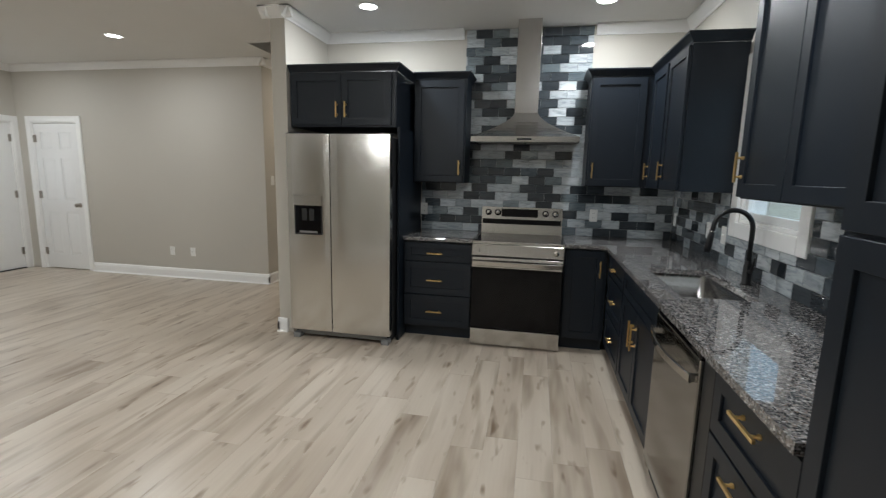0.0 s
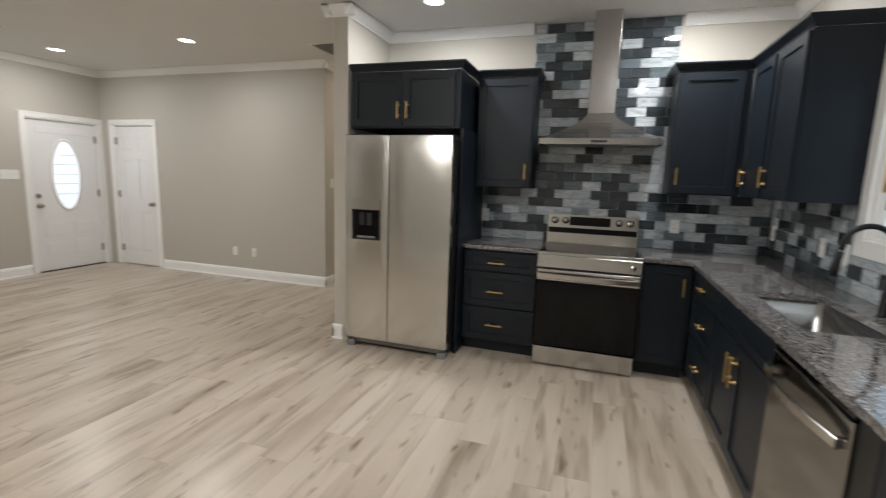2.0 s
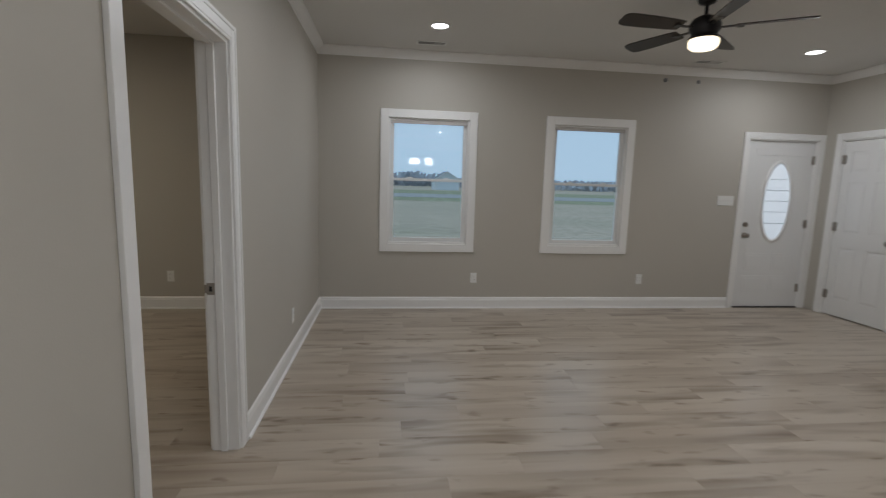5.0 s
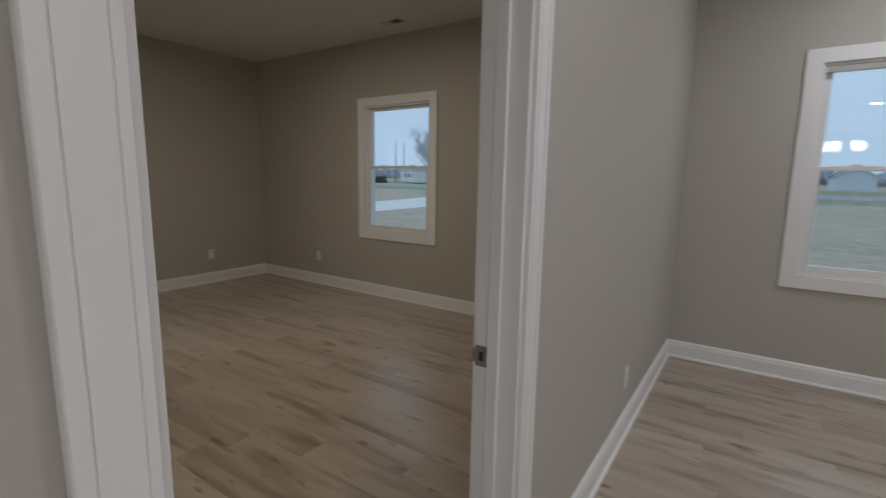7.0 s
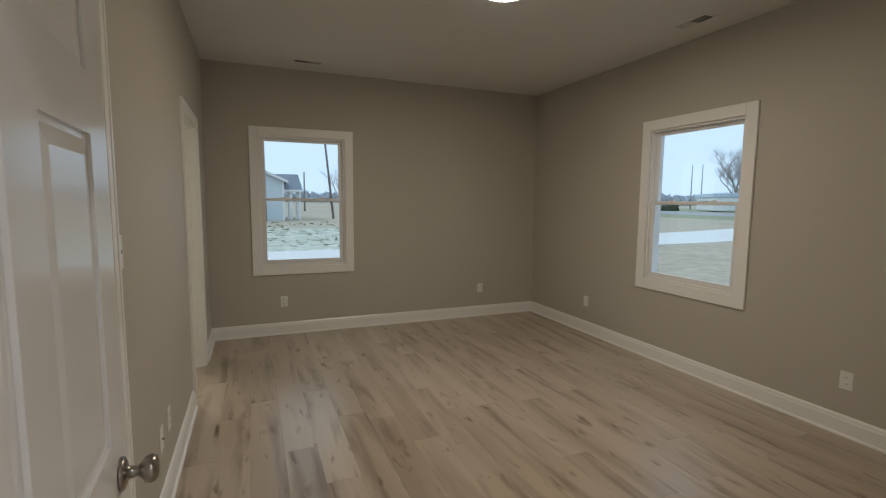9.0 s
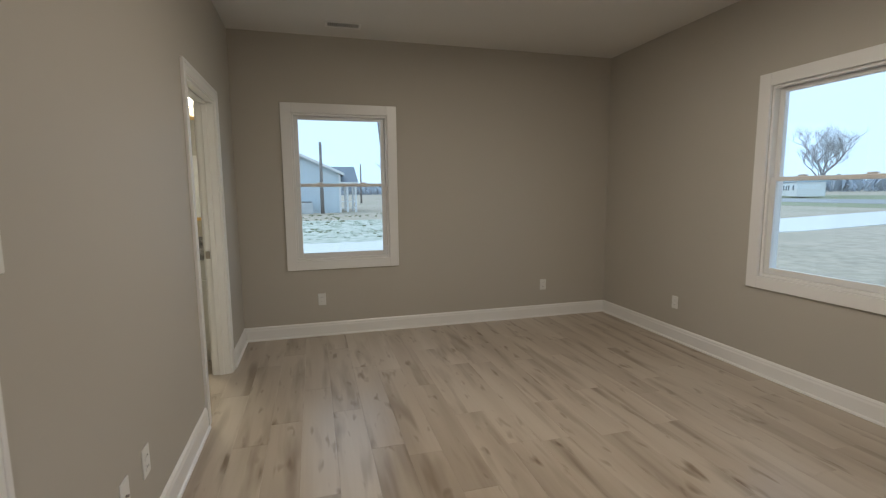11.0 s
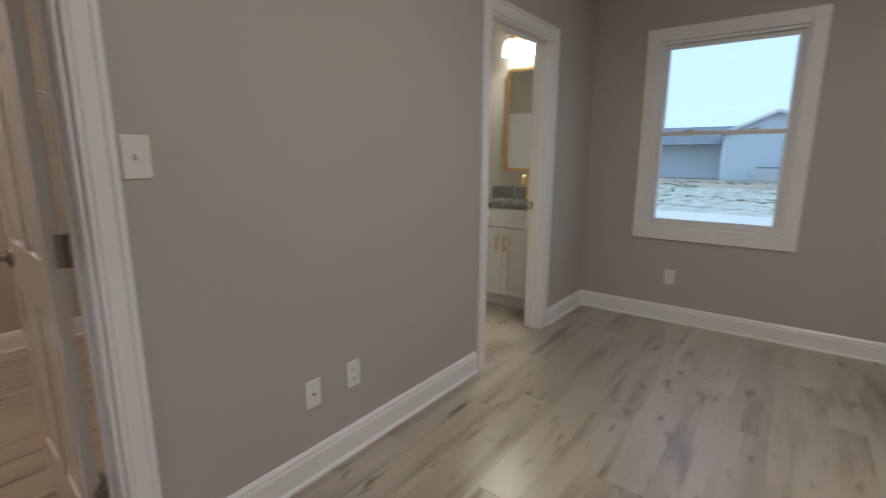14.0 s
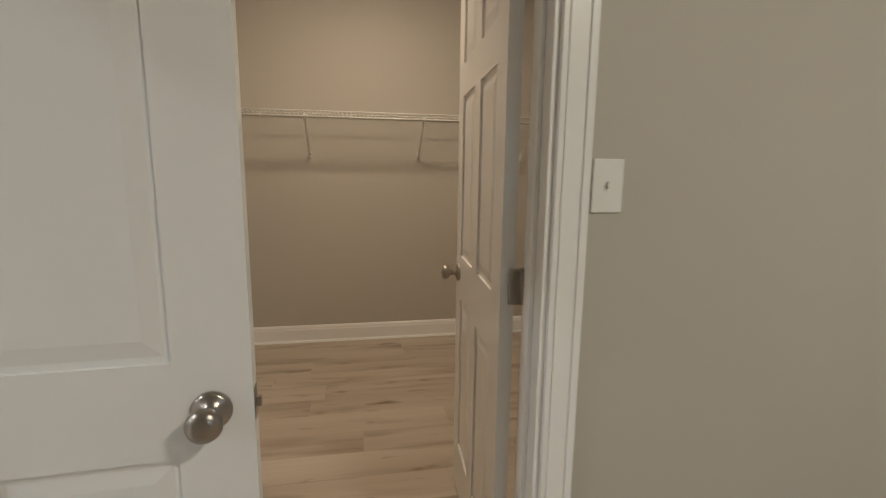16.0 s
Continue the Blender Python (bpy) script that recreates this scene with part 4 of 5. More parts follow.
def outlet(m, kind="outlet", label="white plastic duplex outlet plate", width=0.072, group="white wall plates"):
    t = thing("wall_switch" if kind == "switch" else "wall_outlet", label, "switch" if kind == "switch" else "outlet", m, group)
    part("plate", block(-width / 2, -0.006, -0.058, width / 2, 0.0, 0.058, 0.003, 2), WHITEP, t)
    n = max(1, round((width - 0.03) / 0.045))
    for i in range(n):
        x = (i - (n - 1) / 2) * 0.046
        if kind == "switch":
            part("toggle", blocks([(x - 0.005, -0.016, -0.004, x + 0.005, -0.006, 0.010)], 0.002), WHITEP, t)
        elif kind == "coax":
            part("jack", lathe([(0, 0), (0.005, 0), (0.005, 0.010), (0.002, 0.010), (0, 0.008)], 10, at=(x, -0.006, 0), turn=Matrix.Rotation(radians(90), 4, 'X')), NICKEL, t, "threaded metal coax jack")
        else:
            for z in (-0.021, 0.021):
                r = part("receptacle", block(x - 0.016, -0.0085, z - 0.015, x + 0.016, -0.006, z + 0.015, 0.004, 2), WHITEP, t)
                part("slot", blocks([(x - 0.007, -0.0092, z - 0.003, x - 0.005, -0.0085, z + 0.006), (x + 0.005, -0.0092, z - 0.003, x + 0.007, -0.0085, z + 0.005)]), SLOT, r, "dark pieces painted as the contact slots' shade")
    return t


outlet(pose(-0.85, YK - 0.0128, 1.119))
outlet(pose(0.776, YK - 0.0128, 1.110))
for y in (4.98, 4.14, 3.86):
    outlet(pose(XE - 0.0128, y, 1.11, 0, 0, -90), "outlet" if y > 4 else "switch", "white plastic outlet plate on the tiled wall")

# ---------- tiled backsplash ----------
TW, TH, GAP = 0.1545, 0.0780, 0.0035


def tile_mesh(w, h):
    bm = bmesh.new()
    e, d = 0.002, 0.008
    q = [[bm.verts.new((x, y, z)) for x, z in ((a, a), (w - a, a), (w - a, h - a), (a, h - a))] for a, y in ((0, 0), (0, -d + e), (e, -d))]
    for s, r in zip(q, q[1:]):
        for i in range(4):
            bm.faces.new((s[i], s[(i + 1) % 4], r[(i + 1) % 4], r[i]))
    bm.faces.new(q[-1])
    bmesh.ops.recalc_face_normals(bm, faces=list(bm.faces))
    me = bpy.data.meshes.new("tile")
    bm.to_mesh(me)
    bm.free()
    me.materials.append(TILE)
    return me


def backsplash(name, label, m, spans):
    """spans(z) gives the stretches of local x that are tiled in the row at z."""
    t = thing(name, label, "backsplash", m)
    kept = {}
    z, row, bed = 0.9145, 0, []
    while z < H - 0.01:
        h = min(TH, H - 0.002 - z)
        for lo, hi in spans(z + h / 2):
            bed.append((lo, -0.003, z - GAP / 2, hi, 0.0, z + h + GAP / 2))
            x = -2.0 + (row % 2) * (TW / 2)
            while x < hi:
                a, b = max(x, lo), min(x + TW - GAP, hi)
                if b - a > 0.012:
                    key = (round(b - a, 4), round(h - GAP, 4))
                    if key not in kept:
                        kept[key] = tile_mesh(b - a, h - GAP)
                    ob = new("tile", kept[key])
                    ob.parent = t
                    ob.location = (a, -0.0032, z)
                x += TW
        z += TH
        row += 1
    part("grout_bed", blocks(bed), GROUT, t, "grey grout")
    return t


backsplash("backsplash", "glossy grey glass subway tile wall behind the range", pose(0, YK - 0.0005, 0),
           lambda z: [(-0.875, XE - 0.012)] if z < UZ0 - 0.02 else [(-0.468, 0.672)])
backsplash("backsplash", "glossy grey glass subway tile backsplash beside the sink", pose(XE - 0.0005, 0, 0, 0, 0, -90) @ pose(-5.0, 0, 0),
           lambda z: [] if z > UZ0 + 0.02 else ([(-5.085 + 5.0, -3.80 + 5.0), (-2.89 + 5.0, -1.61 + 5.0)] if z > 1.125 else [(-5.085 + 5.0, -1.61 + 5.0)]))

# ---------- living room and bedroom fittings ----------


def downlight(x, y):
    t = thing("recessed_light", "round white recessed ceiling downlight, lit", "ceiling light", pose(x, y, H), "recessed ceiling lights")
    part("trim_ring", lathe([(0.072, -0.0005), (0.095, -0.0005), (0.094, -0.004), (0.080, -0.007), (0.073, -0.005), (0.072, -0.0005)], 32), WHITEP, t)
    part("lens", lathe([(0, -0.0045), (0.071, -0.0045), (0.0705, -0.001), (0, -0.001)], 32), LEDW, t, "glowing white lens")


for x, y in DOWNLIGHTS:
    downlight(x, y)


def register(m, w, d, slats, label, dark=False, along=True):
    """A ceiling or wall grille, local: face down at z = 0."""
    t = thing("air_vent", label, "vent", m)
    part("frame", blocks([(-w / 2, -d / 2, -0.006, w / 2, -d / 2 + 0.022, 0), (-w / 2, d / 2 - 0.022, -0.006, w / 2, d / 2, 0), (-w / 2, -d / 2 + 0.022, -0.006, -w / 2 + 0.022, d / 2 - 0.022, 0), (w / 2 - 0.022, -d / 2 + 0.022, -0.006, w / 2, d / 2 - 0.022, 0)], 0.0015), WHITEP, t)
    # no duct is built: a dark sheet gives its shade
    part("backing", blocks([(-w / 2 + 0.02, -d / 2 + 0.02, -0.0012, w / 2 - 0.02, d / 2 - 0.02, -0.0004)]), SLOT, t, "dark sheet painted as the duct's shade behind the slats")
    if slats < 8:                          # two-way louvres
        side = w > d
        run, span = max(w, d) - 0.05, min(w, d) / 2 - 0.023
        for i in range(14):
            u = -run / 2 + run * (i + 0.5) / 14
            bm = blocks([(-0.0006, -span, -0.0055, 0.0006, span, 0.0055)])
            bmesh.ops.transform(bm, matrix=Matrix.Rotation(0 if side else radians(90), 4, 'Z') @ Matrix.Translation((u, 0, -0.0072)) @ Matrix.Rotation(radians(42 if i < 7 else -42), 4, 'Y'), verts=list(bm.verts))
            part("slat", bm, WHITEP, t)
        return t
    for i in range(slats):
        y = -d / 2 + 0.03 + (d - 0.06) * (i + 0.5) / slats
        bm = blocks([(-w / 2 + 0.023, -0.004, -0.0008, w / 2 - 0.023, 0.004, 0.0008)])
        bmesh.ops.transform(bm, matrix=Matrix.Translation((0, y, -0.0045)) @ Matrix.Rotation(radians(66), 4, 'X'), verts=list(bm.verts))
        part("slat", bm, WHITEP, t)
    return t


register(pose(-2.62, 5.47, H, 0, 0, 90), 0.50, 0.50, 16, "large white square return-air grille in the ceiling")
register(pose(-6.55, 1.10, H), 0.13, 0.30, 5, "white ceiling supply register near the window")
register(pose(-6.59, 4.10, H), 0.13, 0.30, 5, "white ceiling supply register near the front door")
register(pose(-4.02, -4.83, H, 0, 0, 0), 0.30, 0.14, 5, "white ceiling supply register by the bedroom window")
register(pose(-6.55, -2.60, H, 0, 0, 90), 0.30, 0.14, 5, "white ceiling supply register over the bedroom window")

# ceiling fan
FB = mat("dark_walnut_blade", (0.035, 0.026, 0.020), 0.42, vary=0.3, vary_scale=14)
fan = thing("ceiling_fan", "dark bronze five-blade ceiling fan with a lit glass bowl", "ceiling fan", pose(-5.0, 2.93, H))
part("canopy", lathe([(0, -0.001), (0.068, -0.001), (0.068, -0.02), (0.055, -0.055), (0.022, -0.07), (0, -0.07)], 24), BRONZE, fan)
part("downrod", tube([(0, 0, -0.06), (0, 0, -0.15)], 0.0125, 12), BRONZE, fan)
part("motor", lathe([(0, -0.135), (0.035, -0.14), (0.085, -0.165), (0.105, -0.20), (0.105, -0.235), (0.088, -0.262), (0.085, -0.285), (0, -0.285)], 28), BRONZE, fan, "dark bronze motor housing")
lk = part("light_kit", lathe([(0.085, -0.284), (0.100, -0.288), (0.104, -0.30), (0.100, -0.305), (0.07, -0.305), (0.07, -0.284)], 28), BRONZE, fan)
part("glass_bowl", lathe([(0.099, -0.302), (0.103, -0.325), (0.098, -0.350), (0.078, -0.368), (0.04, -0.377), (0, -0.379)], 28), WARMG, lk, "glowing frosted glass bowl")
for i in range(5):
    a = radians(59 + 72 * i)
    bm = bmesh.new()
    sec = [(0.19, 0.050), (0.26, 0.060), (0.45, 0.068), (0.60, 0.070), (0.645, 0.060), (0.66, 0.035)]
    up, dn = [], []
    for r, w in sec:
        up.append([bm.verts.new((r, s * w, 0.004 + s * w * 0.22)) for s in (-1, 1)])
        dn.append([bm.verts.new((r, s * w, -0.004 + s * w * 0.22)) for s in (-1, 1)])
    for g in (up, dn):
        for q, s in zip(g, g[1:]):
            bm.faces.new((q[0], q[1], s[1], s[0]))
    for q, s, u, v in zip(up, up[1:], dn, dn[1:]):
        bm.faces.new((q[0], s[0], v[0], u[0]))
        bm.faces.new((q[1], s[1], v[1], u[1]))
    bm.faces.new((*up[0], *dn[0][::-1]))
    bm.faces.new((*up[-1], *dn[-1][::-1]))
    m = Matrix.Translation((0, 0, -0.222)) @ Matrix.Rotation(a, 4, 'Z')
    bmesh.ops.transform(bm, matrix=m, verts=list(bm.verts))
    bl = part("blade", bm, FB, fan, "dark walnut fan blade")
    bm = blocks([(0.095, -0.018, -0.008, 0.23, 0.018, -0.002), (0.20, -0.035, -0.010, 0.245, 0.035, -0.006)], 0.002)
    bmesh.ops.transform(bm, matrix=m, verts=list(bm.verts))
    part("bracket", bm, BRONZE, bl, "bronze blade iron")
lamp("fan_lamp", pose(-5.0, 2.93, H - 0.385), 9.0, 0.16, (1.0, 0.86, 0.66))

# chandelier over the dining corner
CZ = 1.74
ch = thing("chandelier", "dark bronze five-arm chandelier with lit white glass shades", "chandelier", pose(-1.74, 1.39, H))
zz = CZ - H
part("canopy", lathe([(0, -0.001), (0.06, -0.001), (0.058, -0.012), (0.03, -0.03), (0.012, -0.04), (0, -0.04)], 24), BRONZE, ch)
part("chain_rod", tube([(0, 0, -0.035), (0, 0, zz + 0.40)], 0.006, 10), BRONZE, ch)
part("column", lathe([(0.008, zz + 0.42), (0.018, zz + 0.40), (0.024, zz + 0.36), (0.016, zz + 0.33), (0.020, zz + 0.28), (0.034, zz + 0.20), (0.042, zz + 0.14), (0.060, zz + 0.125), (0.062, zz + 0.115), (0.050, zz + 0.100), (0.046, zz + 0.085), (0.026, zz + 0.055), (0.017, zz + 0.030), (0.022, zz + 0.018), (0.012, zz + 0.004), (0.006, zz - 0.006), (0, zz - 0.010)], 24), BRONZE, ch, "turned bronze column")
SHADE = [(0.030, 0.0), (0.044, 0.008), (0.053, 0.030), (0.055, 0.060), (0.055, 0.085), (0.058, 0.105), (0.066, 0.125), (0.068, 0.130), (0.063, 0.127), (0.052, 0.104), (0.050, 0.060), (0.047, 0.030), (0.030, 0.006)]
for i in range(5):
    a = radians(70 + 72 * i)
    c, s = math.cos(a), math.sin(a)
    pts = []
    for k in range(17):
        u = k / 16
        r = 0.035 + 0.175 * u
        z = zz + 0.105 - 0.085 * (0.5 - 0.5 * math.cos(math.pi * min(1, u * 1.05))) + 0.030 * math.sin(math.pi * min(1, u * 1.5)) * (1 - u)
        pts.append((c * r, s * r, z))
    arm = part("arm", tube(pts, [0.0085 - 0.002 * k / 16 for k in range(17)], 10), BRONZE, ch, "curved bronze arm")
    at = (c * 0.21, s * 0.21, zz)
    part("cup", lathe([(0, -0.004), (0.006, -0.002), (0.010, 0.006), (0.007, 0.014), (0.012, 0.026), (0.011, 0.036), (0.020, 0.050), (0.034, 0.070), (0.036, 0.078), (0.030, 0.082), (0, 0.082)], 20, at=at), BRONZE, arm, "bronze cup with a finial")
    part("shade", lathe(SHADE, 24, at=(at[0], at[1], zz + 0.079)), SHADEE, arm, "glowing white glass bell shade")

# plates on the walls
for y, z in ((1.671, 0.355), (3.677, 0.350)):
    outlet(pose(XW, y, z, 0, 0, 90))
outlet(pose(-4.518, YN, 0.362))
outlet(pose(-4.204, YN, 0.362), "coax", "white plastic coax plate")
outlet(pose(XW, 4.685, 1.31, 0, 0, 90), "switch", "white plastic four-gang switch plate by the front door", 0.21)
outlet(pose(-5.45, YS, 0.33, 0, 0, 180))
outlet(pose(-3.10, 6.05, 1.33, 0, 0, 90), "switch", "white plastic switch plate in the hall")
for x in (-3.759, -6.11):
    outlet(pose(x, BS, 0.357, 0, 0, 180))
for y in (-4.065, -1.60):
    outlet(pose(XW, y, 0.352, 0, 0, 90))
outlet(pose(BE, -2.320, 0.355, 0, 0, -90), "coax", "white plastic coax plate")
outlet(pose(BE, -2.530, 0.360, 0, 0, -90))
outlet(pose(BE, -1.800, 1.268, 0, 0, -90), "switch", "white plastic single toggle switch plate")

for y in (3.79, 4.19):
    t = thing("wire_grommet", "small grey round wire cover high on the wall", "cover", pose(XW, y, 2.645, 0, 0, 90))
    part("disc", lathe([(0, 0), (0.022, 0), (0.022, 0.006), (0.016, 0.012), (0, 0.012)], 18, turn=Matrix.Rotation(radians(90), 4, 'X')), GREYP, t)
t = thing("door_chime", "small grey-beige door chime box in the hall", "door chime", pose(-3.10, 6.31, 2.38, 0, 0, 90))
part("case", block(-0.07, -0.045, -0.06, 0.07, 0, 0.06, 0.006), mat("chime_plastic", (0.45, 0.42, 0.38), 0.5), t)

# bedroom ceiling light
t = thing("flush_ceiling_light", "round white flush ceiling light, lit", "ceiling light", pose(-4.98, -2.64, H))
part("base", lathe([(0, -0.001), (0.165, -0.001), (0.165, -0.022), (0.158, -0.026), (0, -0.026)], 36), WHITEP, t)
part("diffuser", lathe([(0.155, -0.0262), (0.152, -0.038), (0.12, -0.052), (0.06, -0.060), (0, -0.062)], 36), LEDW, t, "glowing white diffuser")
lamp("bedroom_lamp", pose(-4.98, -2.64, H - 0.072), 34.0, 0.26, (1.0, 0.85, 0.63))

# hall light: fixture and lamp out of view, added to warm the hall wall
t = thing("flush_ceiling_light", "unseen round hall ceiling light, added to light the hall", "ceiling light", pose(-2.55, 7.0, H))
part("base", lathe([(0, -0.001), (0.15, -0.001), (0.15, -0.02), (0, -0.02)], 28), WHITEP, t)
part("diffuser", lathe([(0.142, -0.0202), (0.13, -0.04), (0.07, -0.056), (0, -0.060)], 28), LEDW, t, "glowing white diffuser")
lamp("hall_fill_lamp", pose(-2.55, 7.0, H - 0.066), 16.0, 0.22, (1.0, 0.82, 0.62))

# ---------- closet ----------
t = thing("flush_ceiling_light", "round white closet ceiling light, lit", "ceiling light", pose(-1.75, -1.35, H))
part("base", lathe([(0, -0.001), (0.13, -0.001), (0.13, -0.02), (0, -0.02)], 28), WHITEP, t)
part("diffuser", lathe([(0.122, -0.0202), (0.11, -0.04), (0.06, -0.052), (0, -0.055)], 28), LEDW, t, "glowing white diffuser")
lamp("closet_lamp", pose(-1.75, -1.35, H - 0.06), 22.0, 0.2, (1.0, 0.74, 0.49))

SHX, SHZ = -0.455, 1.678
ws = thing("wire_shelf", "white coated wire closet shelf with hang rail on brackets", "shelf", pose(SHX, -1.5, SHZ))
WIRE = mat("white_coated_wire", (0.78, 0.77, 0.75), 0.35)
bm = bmesh.new()
y0, y1 = -1.38, 1.30
for x, z, r in ((-0.006, 0, 0.004), (-0.15, 0, 0.003), (-0.305, 0, 0.004), (-0.305, -0.035, 0.0045)):
    tube([(x, y0, z), (x, y1, z)], r, 8, bm)
part("rail", bm, WIRE, ws, "long white front and back rails")
bm = bmesh.new()
n = 96
for i in range(n + 1):
    y = y0 + (y1 - y0) * i / n
    tube([(-0.004, y, 0.004), (-0.305, y, 0.004), (-0.307, y, -0.034)], 0.0016, 4, bm)
tagged(part("cross_wires", bm, WIRE, ws, "closely spaced cross wires"), kind="stuff")
for y in (-1.02, -0.222, 0.565, 1.20):
    part("bracket", tube([(-0.300, y, -0.02), (-0.285, y, -0.045), (-0.035, y, -0.262), (-0.012, y, -0.268), (-0.004, y, -0.266)], 0.0075, 8), WIRE, ws, "diagonal white support bracket")
    part("clip", block(-0.012, y - 0.012, -0.288, 0.004, y + 0.012, -0.246, 0.003), WIRE, ws)
for i in range(9):
    y = y0 + 0.1 + (y1 - y0 - 0.2) * i / 8
    part("wall_clip", block(-0.014, y - 0.009, -0.012, 0.004, y + 0.009, 0.010, 0.002), WHITEP, ws)

# ---------- bathroom ----------


def slab(w, h, r, y0, y1, w2=None, h2=None, r2=None):
    bm = bmesh.new()
    a = [bm.verts.new((x, y0, z)) for x, z, _ in rounded(w, h, r, 0)]
    b = [bm.verts.new((x, y1, z)) for x, z, _ in rounded(w, h, r, 0)]
    n = len(a)
    for i in range(n):
        bm.faces.new((a[i], a[(i + 1) % n], b[(i + 1) % n], b[i]))
    if w2:
        c = [bm.verts.new((x, y0, z)) for x, z, _ in rounded(w2, h2, r2, 0)]
        d = [bm.verts.new((x, y1, z)) for x, z, _ in rounded(w2, h2, r2, 0)]
        for i in range(n):
            j = (i + 1) % n
            bm.faces.new((c[i], d[i], d[j], c[j]))
            bm.faces.new((a[i], c[i], c[j], a[j]))
            bm.faces.new((b[i], b[j], d[j], d[i]))
    else:
        bm.faces.new(a[::-1])
        bm.faces.new(b)
    return bm


BX0, BY0 = -2.928, BS
WHITEC = mat("white_cabinet_paint", (0.78, 0.77, 0.73), 0.35, vary=0.02)
va = thing("bathroom_vanity", "white two-door bathroom vanity with brass pulls", "vanity", pose(-2.170, -4.645, 0, 0, 0, 180))
VW = 0.757
part("body", blocks([(0, 0.021, 0.10, VW, 0.51, 0.862), (0.0, 0.07, 0.0, VW, 0.51, 0.10)], 0.002), WHITEC, va)
part("false_drawer", blocks([(0.012, 0.0, 0.70, VW - 0.012, 0.02, 0.852)], 0.002), WHITEC, va)
for x0, x1, px in ((0.012, VW / 2 - 0.002, VW / 2 - 0.035), (VW / 2 + 0.002, VW - 0.012, VW / 2 + 0.035)):
    f = part("door", shaker(x0, x1, 0.115, 0.69), WHITEC, va)
    pull(f, px, 0.56, 0.13)
bm = slab(0.3875, 0.269, 0.003, 0.8625, 0.900, 0.205, 0.150, 0.145)
for v in bm.verts:
    v.co = Vector((v.co.x + 0.3675, v.co.z + 0.244, v.co.y))
part("countertop", bm, GRANITE, va, "dark speckled granite countertop with a sink cut-out")
part("upstand", blocks([(-0.020, 0.493, 0.9005, 0.755, 0.513, 1.000)], 0.002), GRANITE, va, "dark granite upstand")
t = thing("bathroom_sink", "white oval undermount bathroom sink", "sink", pose(-2.5375, -4.889, 0.9005))
bm = bmesh.new()
rings = [[bm.verts.new(p) for p in rounded(*q)] for q in ((0.225, 0.170, 0.16, -0.0385), (0.205, 0.150, 0.145, -0.0385), (0.195, 0.140, 0.135, -0.09), (0.13, 0.09, 0.085, -0.15), (0.025, 0.025, 0.024, -0.158))]
for q, r in zip(rings, rings[1:]):
    for i in range(len(q)):
        j = (i + 1) % len(q)
        bm.faces.new((q[i], q[j], r[j], r[i])).smooth = True
bm.faces.new(rings[-1])
part("bowl", bm, WHITEP, t, "white porcelain bowl")
part("drain", lathe([(0, -0.154), (0.022, -0.155), (0.024, -0.157), (0, -0.157)], 16), BRASS, t, "brass drain")
t = thing("bathroom_faucet", "brushed brass gooseneck bathroom faucet", "faucet", pose(-2.55, -5.085, 0.9005))
part("base", lathe([(0, 0), (0.026, 0), (0.026, 0.008), (0.018, 0.012), (0.016, 0.05), (0.011, 0.055), (0, 0.055)], 18), BRASS, t)
part("spout", tube([(0, 0, 0.05), (0, 0, 0.16)] + [(0, 0.055 - 0.055 * math.cos(radians(b)), 0.16 + 0.055 * math.sin(radians(b))) for b in range(20, 181, 20)] + [(0, 0.112, 0.135)], 0.0105, 12), BRASS, t)
part("lever", tube([(-0.014, 0, 0.04), (-0.05, 0, 0.055), (-0.075, 0.0, 0.066)], [0.008, 0.006, 0.005], 10), BRASS, t)
# mirror
mr = thing("wall_mirror", "brass-framed wall mirror with rounded corners", "mirror", pose(-2.555, BS, 1.59, 0, 0, 180))


part("frame", slab(0.288, 0.446, 0.068, -0.034, -0.001, 0.262, 0.420, 0.050), BRASS, mr, "slim brushed brass frame")
part("mirror_glass", slab(0.2615, 0.4195, 0.0495, -0.016, -0.002), MIRROR, mr, "silvered mirror glass")
# vanity light
vl = thing("vanity_light", "brass three-lamp vanity light with glowing glass shades", "wall lamp", pose(-2.555, BS, 2.30, 0, 0, 180))
part("backplate", block(-0.10, -0.022, -0.045, 0.10, -0.001, 0.045, 0.005), BRASS, vl)
part("bar", tube([(-0.27, -0.075, 0.02), (0.27, -0.075, 0.02)], 0.008, 10), BRASS, vl)
part("stem", tube([(0, -0.02, 0.0), (0, -0.05, 0.012), (0, -0.075, 0.02)], 0.008, 8), BRASS, vl)
for x in (-0.21, 0, 0.21):
    hold = part("holder", lathe([(0.006, 0.020), (0.020, 0.005), (0.034, -0.02), (0.034, -0.03), (0, -0.03)], 18, at=(x, -0.075, 0.0)), BRASS, vl, "brass shade holder")
    part("shade", lathe([(0.034, -0.029), (0.058, -0.045), (0.076, -0.10), (0.085, -0.165), (0.081, -0.165), (0.072, -0.10), (0.054, -0.047), (0, -0.034)], 20, at=(x, -0.075, 0.0)), emit("lit_bath_shade", (1.0, 0.90, 0.66), 9.0) if x < -0.1 else bpy.data.materials["lit_bath_shade"], hold, "glowing white glass shade")
lamp("vanity_lamp", look((-2.555, -4.98, 2.12), (-2.4, -4.2, 0.9)), 18.0, 0.5, (1.0, 0.90, 0.62))
